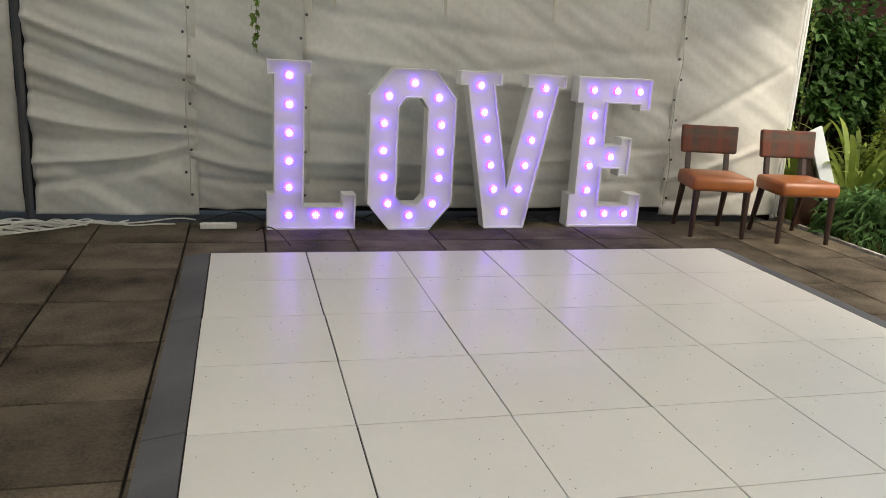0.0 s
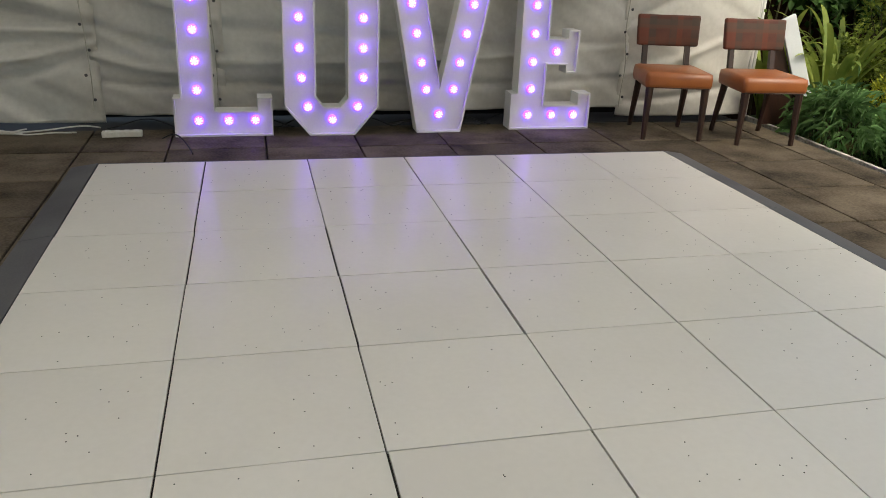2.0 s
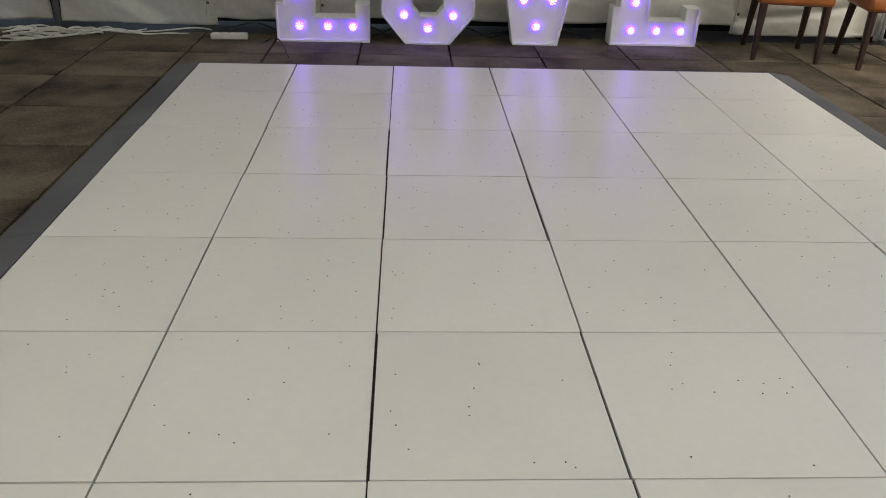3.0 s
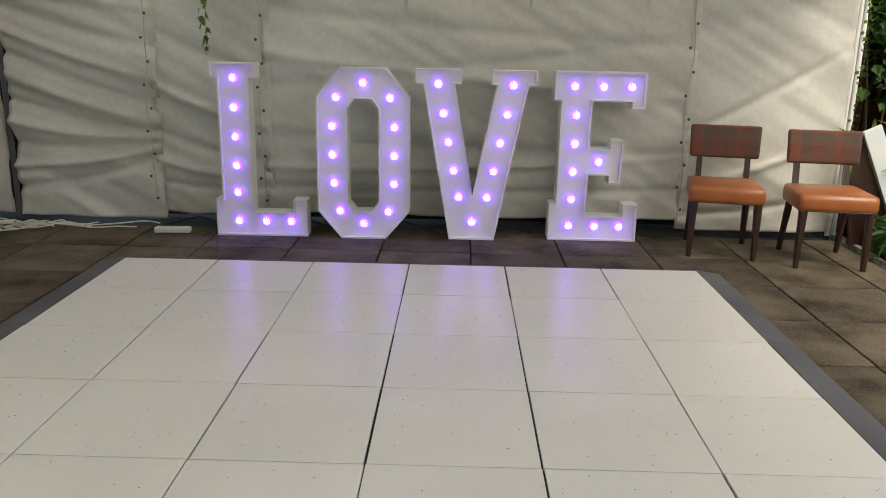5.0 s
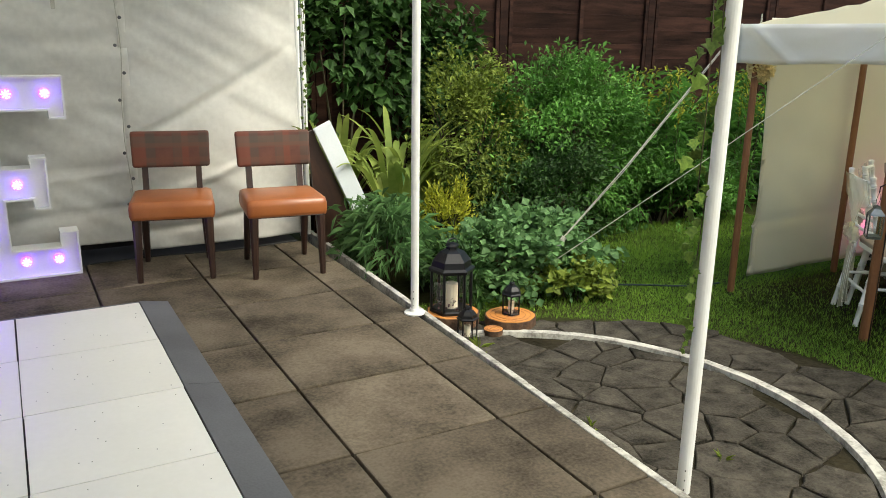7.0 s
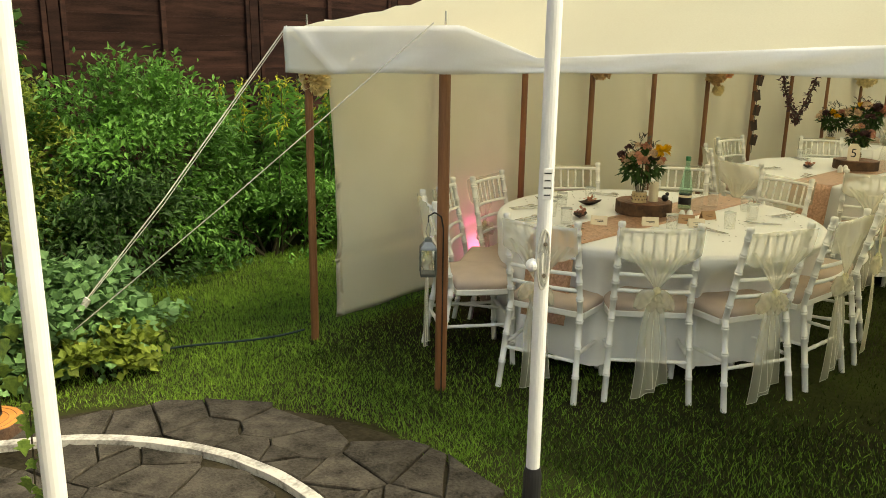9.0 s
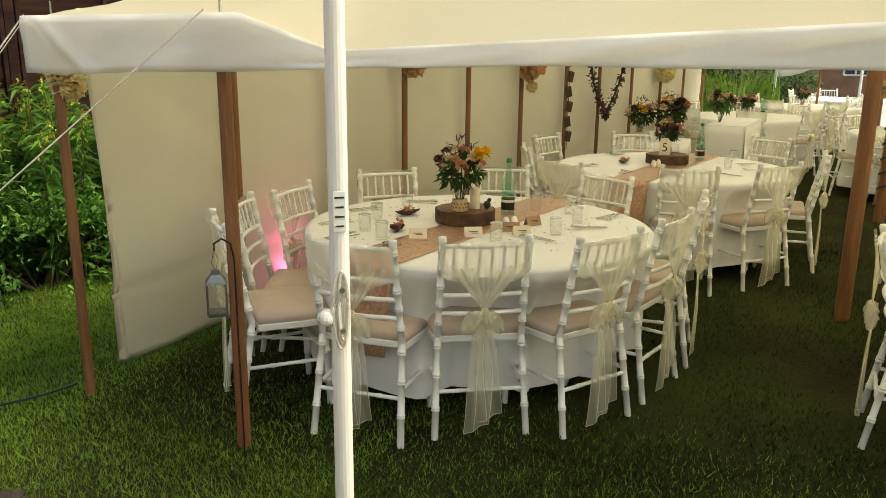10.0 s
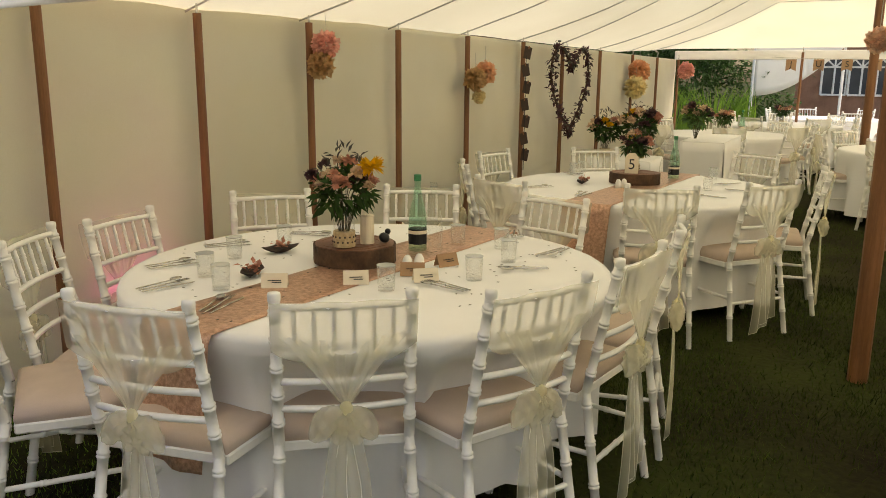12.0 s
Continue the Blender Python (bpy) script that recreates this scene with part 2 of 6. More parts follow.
def rod(bm, p0, p1, r0, r1=None, seg=10):
    p0, p1 = Vector(p0), Vector(p1)
    d = p1 - p0
    m = Matrix.Translation((p0 + p1) / 2) @ d.to_track_quat("Z", "Y").to_matrix().to_4x4()
    bmesh.ops.create_cone(bm, cap_ends=True, segments=seg, radius1=r0, radius2=r0 if r1 is None else r1, depth=d.length, matrix=m)
    return bm


def lathe(bm, profile, centre=(0, 0, 0), seg=20, m=None, caps=True):
    """Turns a list of (radius, height) round the upright."""
    m = Matrix.Translation(centre) @ (m or Matrix())
    rings = []
    for r, z in profile:
        rings.append([bm.verts.new(m @ Vector((r * math.cos(a * math.tau / seg), r * math.sin(a * math.tau / seg), z))) for a in range(seg)])
    for a, b in zip(rings, rings[1:]):
        for i in range(seg):
            bm.faces.new((a[i], a[(i + 1) % seg], b[(i + 1) % seg], b[i]))
    if caps and profile[0][0] > 1e-4:
        bm.faces.new(rings[0][::-1])
    if caps and profile[-1][0] > 1e-4:
        bm.faces.new(rings[-1])
    return bm


def tube(bm, pts, r, seg=6):
    """A round line along points."""
    pts = [Vector(p) for p in pts]
    rings = []
    for i, p in enumerate(pts):
        d = (pts[min(i + 1, len(pts) - 1)] - pts[max(i - 1, 0)]).normalized()
        q = d.to_track_quat("Z", "Y")
        rr = r[i] if isinstance(r, (list, tuple)) else r
        rings.append([bm.verts.new(p + q @ Vector((rr * math.cos(a * math.tau / seg), rr * math.sin(a * math.tau / seg), 0))) for a in range(seg)])
    for a, b in zip(rings, rings[1:]):
        for i in range(seg):
            bm.faces.new((a[i], a[(i + 1) % seg], b[(i + 1) % seg], b[i]))
    bm.faces.new(rings[0][::-1]), bm.faces.new(rings[-1])
    return bm


def prism(bm, poly, a, b, axis="y"):
    """A flat outline (u, v) given thickness from a to b along an axis."""
    def at(u, v, w):
        return {"y": (u, w, v), "z": (u, v, w), "x": (w, u, v)}[axis]
    lo, hi = [bm.verts.new(at(u, v, a)) for u, v in poly], [bm.verts.new(at(u, v, b)) for u, v in poly]
    f = [bm.faces.new(lo), bm.faces.new(hi)]
    for i in range(len(poly)):
        j = (i + 1) % len(poly)
        f.append(bm.faces.new((lo[i], lo[j], hi[j], hi[i])))
    bmesh.ops.recalc_face_normals(bm, faces=f)
    return bm


def sheet(bm, nu, nv, fn):
    """A grid of points fn(u, v), u and v from 0 to 1."""
    g = [[bm.verts.new(fn(i / nu, j / nv)) for j in range(nv + 1)] for i in range(nu + 1)]
    for i in range(nu):
        for j in range(nv):
            bm.faces.new((g[i][j], g[i + 1][j], g[i + 1][j + 1], g[i][j + 1]))
    return bm


def solid(ob, thickness):
    s = ob.modifiers.new("thickness", "SOLIDIFY")
    s.thickness = thickness
    return ob


def wave(x, y, s, k=0.0):
    return noise.noise(Vector((x * s, y * s, k)))


# ---- setting: ground, paving, lawn ----
def ground_height(x, y):
    """The lawn lies a step below the patio and is lightly uneven."""
    return LAWN + 0.012 * wave(x, y, 0.9)


bm = bmesh.new()
sheet(bm, 90, 80, lambda u, v: (lambda x, y: (x, y, ground_height(x, y)))(4.9 + 25.2 * u, -9 + 18 * v))
tagged(part("ground", bm, M_LAWN, None, smooth=True), "trodden green lawn with bare brown patches", "lawn", kind="structure")
bm = bmesh.new()
sheet(bm, 2, 2, lambda u, v: (-400 + 800 * u, -400 + 800 * v, -0.42))
tagged(part("ground_beyond", bm, M_LAWN, None), "flat ground that runs to the distance", "ground", kind="structure")
bm = bmesh.new()
box(bm, (0.48, 1.0, -0.165), (8.96, 12.4, 0.27))
patio_base = tagged(part("pavement", bm, M_DARK, None), "patio of square weathered concrete slabs with dark joints", "patio", kind="structure")
bm = bmesh.new()
lathe(bm, [(1.55, -0.3), (1.55, -0.192), (0.01, -0.186)], (5.30, 2.81, 0), 48)
crazy_base = tagged(part("pavement_circle", bm, M_SOIL, None), "round crazy-paved area of dark slate pieces with wide joints", "paving", kind="structure")

# ---- setting: canvas wall and canopy round the dance floor ----
RIDGES = {"wall_north_1": [(1.95 - 0.17 * k, -0.16 - 0.34 * math.sin(0.42 * k), 0.060 * (-1) ** k, 0.026 + 0.008 * (k % 3)) for k in range(11)],
          "wall_north_3": [(1.62, -0.35, 0.035, 0.05), (1.30, -0.40, -0.035, 0.04), (0.70, -0.22, 0.05, 0.045), (0.45, 0.02, -0.05, 0.03), (0.30, -0.08, 0.05, 0.03), (1.05, 0.30, 0.03, 0.05)],
          "wall_north_2": [(1.45, -0.45, 0.035, 0.035), (1.05, -0.42, -0.04, 0.03), (0.72, -0.36, 0.045, 0.03), (0.50, -0.26, -0.045, 0.028), (0.33, -0.16, 0.045, 0.025)],
          "wall_north_4": [(0.75, 0.55, 0.035, 0.035), (0.35, 0.3, -0.025, 0.03), (1.5, 0.2, 0.02, 0.1), (0.15, 0.05, 0.03, 0.03)]}


def vinyl_wall(name, x0, x1, y, z0, z1, folds, k):
    bm = bmesh.new()

    def at(u, v):
        x, z = x0 + (x1 - x0) * u, z0 + (z1 - z0) * v
        sag = 0.05 * math.sin(math.pi * u) * math.sin(z * 2.2 + 0.8)
        creases = folds * (0.034 * wave(x * 0.5 + z * 0.6, z * 2.2 + x * 1.1, 1.5, k) + 0.016 * wave(x + z, z * 3.0 + x * 1.6, 3.0, k + 3) + 0.02 * wave(x * 0.4, z * 1.6, 1.0, k + 7))
        s = (x - x0) / (x1 - x0)
        for c, fall, amp, wid in RIDGES.get(name, ()):
            g = (z - (c + fall * s + 0.12 * s * s)) / wid
            creases += amp * math.exp(-g * g) * (0.35 + 0.65 * math.sin(math.pi * min(1, 0.15 + s)) ** 0.5)
        flap = 0.03 * wave(x, 0, 5.0, k) * max(0, 0.35 - z) / 0.35
        return (x, y - sag + creases + flap, z + (0.02 * wave(x, 1, 2.2, k) if v == 0 else 0))
    sheet(bm, int((x1 - x0) * 30), 120, at)
    return solid(tagged(part(name, bm, M_VINYL, None, smooth=True), "creased off-white vinyl tent wall laced at its seams", "tent wall", kind="structure"), 0.003)


vinyl_wall("wall_north_1", -1.27, -0.12, 6.12, 0.03, 2.35, 1.6, 2.0)
vinyl_wall("wall_north_2", -0.18, 0.72, 6.14, 0.08, 2.35, 1.0, 9.0)
vinyl_wall("wall_north_3", 0.66, 3.86, 6.14, 0.10, 2.35, 0.9, 16.0)
vinyl_wall("wall_north_4", 3.805, 4.98, 6.13, 0.03, 2.35, 0.8, 25.0)
vinyl_wall("wall_north_5", -2.6, -1.36, 6.2, 0.03, 2.35, 1.2, 31.0)
bm = bmesh.new()
box(bm, (1.8, 6.42, 0.25), (4.4, 0.02, 0.5))
# sheet added behind the side gap so that the opening looks shaded
box(bm, (-1.32, 6.42, 1.2), (0.5, 0.02, 2.4))
tagged(part("wall_shade", bm, M_DARK, None), "black tarpaulin at the tent wall's foot and a dark sheet added as shade in its gap", "tarpaulin", kind="structure")
bm = bmesh.new()
sheet(bm, 4, 4, lambda u, v: (-2.6, -1.2 + 7.3 * u, 2.35 * v))
solid(tagged(part("wall_west", bm, M_VINYL, None), "off-white vinyl tent wall", "tent wall", kind="structure"), 0.003)
# unseen wall, added to close the patio's south side
bm = bmesh.new()
box(bm, (0.2, -4.6, 1.5), (8.4, 0.2, 3.3))
tagged(part("wall_south", bm, mat("house_render", (0.42, 0.36, 0.30), rough=0.9), None), "plain rendered house wall, assumed and out of view behind the patio", "wall", kind="structure")
bm = bmesh.new()
sheet(bm, 24, 20, lambda u, v: (-2.6 + 7.65 * u, 6.2 - 7.6 * v, 2.36 + 0.75 * min(v, 1 - v) * 2 + 0.02 * wave(u * 4, v * 4, 1.0)))
tagged(part("ceiling", bm, M_VINYL, None, smooth=True), "white vinyl canopy stretched over the dance floor", "canopy", kind="structure")

# ---- setting: fence behind the flower bed ----
FENCE_Y = 6.95
for k in range(-2, 9):
    x0 = 5.45 + 1.78 * k
    fence = thing("fence_panel", pose(x0, FENCE_Y, -0.22) @ Matrix.Diagonal((0.963, 1, 1, 1)), "dark brown lapped timber fence panel with pale weathered streaks", "fence", "panels of the garden fence")
    for name, px, wd, dp in (("post", 0.0, 0.09, 0.09), ("batten", 0.92, 0.045, 0.03), ("edge_batten", 0.075, 0.04, 0.03), ("edge_batten", 1.775, 0.04, 0.03)):
        bm = bmesh.new()
        box(bm, (px, -0.035 if dp < 0.05 else 0.0, 1.17), (wd, dp, 2.34), 0.004)
        part(name, bm, M_FENCE, fence)
    for j in range(16):
        bm = bmesh.new()
        prism(bm, [(0.0, 0.0), (0.012, 0.0), (0.004, 0.158), (-0.004, 0.158)], 0.05, 1.80, "x")
        b = part("board", bm, M_FENCE, fence)
        b.matrix_basis = pose(0, -0.012 + 0.004 * random.uniform(-1, 1), 0.06 + j * 0.142, random.uniform(3, 6), random.uniform(-0.25, 0.25), 0)

# ---- dance floor ----
S, COLS, ROWS_N, FX, FY = 0.61, 6, 8, 0.0, 5.0
dance = thing("dance_floor", pose(0, 0, 0), "glossy white panelled dance floor with tiny dark starlight dots", "dance floor")
bm = bmesh.new()
box(bm, (FX + COLS * S / 2, FY - ROWS_N * S / 2, 0.0095), (COLS * S + 0.02, ROWS_N * S + 0.02, 0.018))
part("underlay", bm, M_DARK, dance, "black underlay seen in the joints")
for x0, x1, a, b2 in ((-0.155, -0.004, 0.004, 0.028), (COLS * S + 0.004, COLS * S + 0.155, 0.028, 0.004)):
    for j in range(4):
        bm = bmesh.new()
        y1, y0 = FY + 0.03 - j * 1.22, FY + 0.03 - (j + 1) * 1.22 + 0.004
        prism(bm, [(x0, 0.001), (x1, 0.001), (x1, b2), (x0, a)], y0, y1, "y")
        part("edge_ramp", bm, M_RAMP, dance, "grey sloped edging strip")
bm = bmesh.new()
box(bm, (COLS * S / 2, FY + 0.016, 0.014), (COLS * S, 0.026, 0.026), 0.004)
part("edge_trim", bm, M_RAMP, dance, "thin grey edging strip")
for i in range(COLS):
    for j in range(ROWS_N):
        g = random.choice((0.0020, 0.0032, 0.0052))
        bm = bmesh.new()
        box(bm, (0, 0, 0), (S - 2 * g, S - random.choice((0.0040, 0.0052, 0.0072)), 0.012), 0.0010)
        p = part("panel", bm, M_PANEL, dance)
        p.matrix_basis = pose(FX + (i + 0.5) * S, FY - (j + 0.5) * S, 0.0245 + random.uniform(-0.0006, 0.0006), random.uniform(-0.05, 0.05), random.uniform(-0.05, 0.05), 0)
bm = bmesh.new()
for i in range(COLS):
    for j in range(ROWS_N):
        for q in range(13):
            x, y = FX + (i + random.uniform(0.06, 0.94)) * S, FY - (j + random.uniform(0.06, 0.94)) * S
            bmesh.ops.create_cone(bm, cap_ends=True, segments=6, radius1=0.0024, radius2=0.002, depth=0.0012, matrix=Matrix.Translation((x, y, 0.0312)))
tagged(part("star_dots", bm, M_DARK, dance, "tiny dark lamp dots set in the panels"), kind="stuff")


# ---- light-up letters ----
def letter(ch, x, y, turn, outline, hole, bulbs, tall=1.015):
    t = thing("light_up_letter", pose(x, y, 0, 0, 0, turn) @ Matrix.Diagonal((1, 1, tall, 1)), "tall white marquee letter %s lit by violet lamps" % ch, "letter", "light-up letters against the tent wall")
    bm = bmesh.new()
    rings = [outline] + ([hole] if hole else [])
    flat = []
    for ring in rings:
        vs = [bm.verts.new((u, 0.035, v)) for u, v in ring]
        flat += [bm.edges.new((vs[i], vs[(i + 1) % len(vs)])) for i in range(len(vs))]
    bmesh.ops.triangle_fill(bm, use_beauty=True, use_dissolve=True, edges=flat, normal=(0, -1, 0))
    part("face", bm, M_LETTER, t)
    for ring, side in [(outline, 1)] + ([(hole, -1)] if hole else []):
        bm = bmesh.new()
        n = len(ring)
        area = sum(ring[i][0] * ring[(i + 1) % n][1] - ring[(i + 1) % n][0] * ring[i][1] for i in range(n))
        s = (1 if area > 0 else -1) * side
        inner = []
        for i in range(n):
            p, a, b = Vector(ring[i]), Vector(ring[i - 1]), Vector(ring[(i + 1) % n])
            d1, d2 = (p - a).normalized(), (b - p).normalized()
            n1, n2 = Vector((-d1.y, d1.x)) * s, Vector((-d2.y, d2.x)) * s
            off = n1 + n2
            inner.append(p + off / max(0.3, off.length_squared / 2) * 0.012)
        loops = [[bm.verts.new((q[0], w, q[1])) for q in src] for src, w in ((ring, 0.15), (ring, 0.0), (inner, 0.0), (inner, 0.15))]
        for a, b in zip(loops, loops[1:] + loops[:1]):
            for i in range(n):
                bm.faces.new((a[i], a[(i + 1) % n], b[(i + 1) % n], b[i]))
        bmesh.ops.recalc_face_normals(bm, faces=bm.faces)
        part("rim", bm, M_LETTER, t)
    for u, v in bulbs:
        bm = bmesh.new()
        lathe(bm, [(0.029, 0), (0.029, 0.012), (0.025, 0.024), (0.013, 0.031), (0.001, 0.032)], seg=14, m=pose(u, 0.0345, v, 90))
        lamp = part("lamp", bm, M_LED, t, "glowing violet lamp")
        bm = bmesh.new()
        for ring_n, rr, dy in ((1, 0, 0.0015), (5, 0.0115, 0.0035), (8, 0.0215, 0.0095)):
            for q in range(ring_n):
                a = q * math.tau / ring_n + 0.3 * ring_n
                bmesh.ops.create_icosphere(bm, subdivisions=1, radius=0.0050, matrix=Matrix.Translation((u + rr * math.cos(a), dy, v + rr * math.sin(a))))
        tagged(part("led_face", bm, M_LEDW, lamp, "pinkish white diodes"), kind="stuff")
    return t


letter("L", 0.378, 5.75, 1, [(0, 0), (.66, 0), (.66, .26), (.56, .26), (.56, .17), (.27, .17), (.27, 1.1), (.32, 1.1), (.32, 1.2), (0, 1.2), (0, 1.1), (.05, 1.1), (.05, .26), (0, .26)], None,
       [(.16, 1.1), (.16, .9), (.16, .7), (.16, .5), (.16, .31), (.16, .105), (.36, .105), (.54, .105)], 1.03)
letter("O", 1.122, 5.735, 0, [(.17, 0), (.49, 0), (.66, .2), (.66, 1.0), (.49, 1.2), (.17, 1.2), (0, 1.0), (0, .2)],
       [(.27, .2), (.39, .2), (.44, .26), (.44, .92), (.39, .99), (.27, .99), (.22, .92), (.22, .26)],
       [(.33, 1.1), (.14, 1.0), (.52, 1.0), (.11, .8), (.55, .8), (.11, .6), (.55, .6), (.12, .4), (.55, .4), (.16, .2), (.51, .2), (.33, .11)])
letter("V", 1.812, 5.775, 0, [(.26, 0), (.59, 0), (.80, 1.1), (.86, 1.1), (.86, 1.2), (.54, 1.2), (.54, 1.1), (.58, 1.1), (.425, .33), (.28, 1.1), (.33, 1.1), (.33, 1.2), (0, 1.2), (0, 1.1), (.06, 1.1)], None,
       [(.165, 1.1), (.205, .9), (.245, .7), (.285, .5), (.325, .31), (.69, 1.1), (.655, .9), (.61, .7), (.57, .5), (.53, .31), (.425, .13)])
letter("E", 2.80, 5.83, 0, [(0, 0), (.645, 0), (.645, .27), (.54, .27), (.54, .18), (.27, .18), (.27, .48), (.42, .48), (.42, .42), (.51, .42), (.51, .73), (.42, .73), (.42, .67), (.27, .67), (.27, 1.0), (.55, 1.0), (.55, .95), (.645, .95), (.645, 1.2), (0, 1.2), (0, 1.0), (.05, 1.0), (.05, .27), (0, .27)], None,
       [(.14, 1.1), (.34, 1.1), (.54, 1.1), (.16, .9), (.16, .7), (.16, .5), (.16, .3), (.34, .575), (.15, .105), (.34, .105), (.52, .105)])


# ---- dining chairs with tartan backs ----
def tartan():
    """Woven check of rust, brown and grey bands."""
    m = mat("tartan_wool", (0.125, 0.048, 0.032), (0.07, 0.028, 0.02), rough=0.85, coarse=8, fine=300, bump=0.25, depth=0.001)
    n, l = m.node_tree.nodes, m.node_tree.links
    b = n["Principled BSDF"]
    col = b.inputs["Base Color"].links[0].from_socket
    co = n.new("ShaderNodeTexCoord")
    sep = n.new("ShaderNodeSeparateXYZ")
    l.new(co.outputs["Object"], sep.inputs[0])
    for axis, scale, tint, share in (("X", 6.5, (0.17, 0.045, 0.024, 1), 0.6), ("Z", 8.0, (0.075, 0.07, 0.055, 1), 0.5), ("X", 10.5, (0.06, 0.05, 0.04, 1), 0.6), ("Z", 17.0, (0.13, 0.05, 0.03, 1), 0.4)):
        mu, si, mr, mx = n.new("ShaderNodeMath"), n.new("ShaderNodeMath"), n.new("ShaderNodeMapRange"), n.new("ShaderNodeMixRGB")
        mu.operation, si.operation = "MULTIPLY", "SINE"
        mu.inputs[1].default_value = scale * math.tau / 1.6
        mr.inputs[1].default_value, mr.inputs[2].default_value, mr.inputs[3].default_value, mr.inputs[4].default_value = 0.35, 0.6, 0.0, share
        mx.inputs[2].default_value = tint
        l.new(sep.outputs[axis], mu.inputs[0]), l.new(mu.outputs[0], si.inputs[0]), l.new(si.outputs[0], mr.inputs[0])
        l.new(mr.outputs[0], mx.inputs[0]), l.new(col, mx.inputs[1])
        col = mx.outputs[0]
    l.new(col, b.inputs["Base Color"])
    return m


M_TARTAN = tartan()


def dining_chair(m):
    """Faces -y, with its seat's middle over the origin."""
    t = thing("dining_chair", m, "dark wooden dining chair with tan leather seat and tartan back", "chair", "dining chairs on the patio")
    bm = bmesh.new()
    box(bm, (0, 0, 0.445), (0.47, 0.44, 0.115), 0.034)
    for v in bm.verts:
        if v.co.z > 0.47:
            v.co.z += 0.014 * max(0, 1 - (v.co.x / 0.24) ** 2) * max(0, 1 - (v.co.y / 0.23) ** 2) + 0.006
        v.co.x *= 1.0 - 0.08 * (v.co.y + 0.22)
    part("seat", bm, M_LEATHER, t, "tan leather padded seat", smooth=True)
    bm = bmesh.new()
    tube(bm, [(0.21, -0.21, 0.398), (-0.21, -0.21, 0.398), (-0.2, 0.2, 0.398), (0.2, 0.2, 0.398), (0.21, -0.21, 0.398)], 0.005, 5)
    part("piping", bm, M_WALNUT, t, "brown piping under the seat")
    bm = bmesh.new()
    box(bm, (0, 0, 0), (0.45, 0.05, 0.235), 0.018)
    bmesh.ops.subdivide_edges(bm, edges=[e for e in bm.edges if abs(e.verts[0].co.x - e.verts[1].co.x) > 0.3], cuts=7)
    for v in bm.verts:
        v.co.y += -0.03 * (v.co.x / 0.225) ** 2 + 0.02
        v.co.x *= 1.0 + 0.09 * v.co.z
    back = part("backrest", bm, M_TARTAN, t, "curved rust and brown tartan backrest", smooth=True)
    back.matrix_basis = pose(0, 0.235, 0.765, -9)
    for sx in (-1, 1):
        bm = bmesh.new()
        prism(bm, [(0.165, 0.42), (0.205, 0.42), (0.245, 0.66), (0.25, 0.68), (0.225, 0.68), (0.21, 0.66)], sx * 0.155 - 0.017, sx * 0.155 + 0.017, "x")
        part("back_post", bm, M_WALNUT, t)
        bm = bmesh.new()
        rod(bm, (sx * 0.2, -0.195, 0.0), (sx * 0.195, -0.185, 0.40), 0.0175, 0.028, 8)
        part("leg", bm, M_WALNUT, t)
        bm = bmesh.new()
        rod(bm, (sx * 0.185, 0.275, 0.0), (sx * 0.175, 0.185, 0.41), 0.0175, 0.027, 8)
        part("leg", bm, M_WALNUT, t)
    return t


chair_a = dining_chair(pose(3.985, 5.62, 0, 0, 0, -12) @ Matrix.Diagonal((1.06, 1.04, 0.98, 1)))
copy_thing(chair_a, pose(4.615, 5.41, 0, 0, 0, -7))
copy_thing(chair_a, pose(-1.10, 3.40, 0, 0, 0, 84))

# ---- posts at the patio's edge ----
def white_post(x, y, z0, z1, r, foot):
    t = thing("canopy_post", pose(x, y, z0), "round white painted metal canopy post", "post", "posts of the canopy")
    bm = bmesh.new()
    rod(bm, (0, 0, 0), (0, 0, z1 - z0), r, r, 18)
    part("shaft", bm, M_POLE, t, smooth=False)
    if foot:
        bm = bmesh.new()
        lathe(bm, [(r + 0.035, 0), (r + 0.035, 0.008), (r + 0.008, 0.012), (r + 0.004, 0.03)], seg=18)
        part("foot_plate", bm, M_POLE, t)
    for q in range(3):
        bm = bmesh.new()
        rod(bm, (-r * 0.7, -r - 0.0005 + 0.006, 0.05 + q * 0.04), (-r * 0.7, -r * 0.72 - 0.001, 0.05 + q * 0.04), 0.004, 0.004, 6)
        part("pin_hole", bm, M_INK, t)
    return t


white_post(4.985, 4.245, 0.0, 2.42, 0.022, True)
white_post(5.215, 2.44, LAWN, 2.42, 0.0255, False)
post3 = white_post(6.38, 1.905, LAWN, 2.6, 0.021, False)
post3.matrix_basis = pose(6.38, 1.905, LAWN, 0, 0, 0)
bm = bmesh.new()
lathe(bm, [(0.028, 0.0), (0.028, 0.44), (0.024, 0.465)], seg=18)
part("sleeve", bm, M_BLACK, post3, "black rubber sleeve round the foot")


# ---- dining tent ----
TY0, TY1, TX0, TX1, EAVE, RIDGE, RY = -2.30, 4.255, 7.32, 21.85, 1.575, 3.45, 1.0
POLES_X = [7.39, 8.49, 9.40, 10.34, 11.42, 12.60, 13.90, 15.12, 16.62, 18.33, 20.0, 21.8]
bm = bmesh.new()


def front_dip(y):
    """The front eave sags beside the second pole and lifts again further along."""
    if y > 3.0:
        return 0.0
    return 0.13 * min(1, (3.0 - y) / 0.4) * max(0.0, min(1, 1 - (2.6 - y) / 2.6))


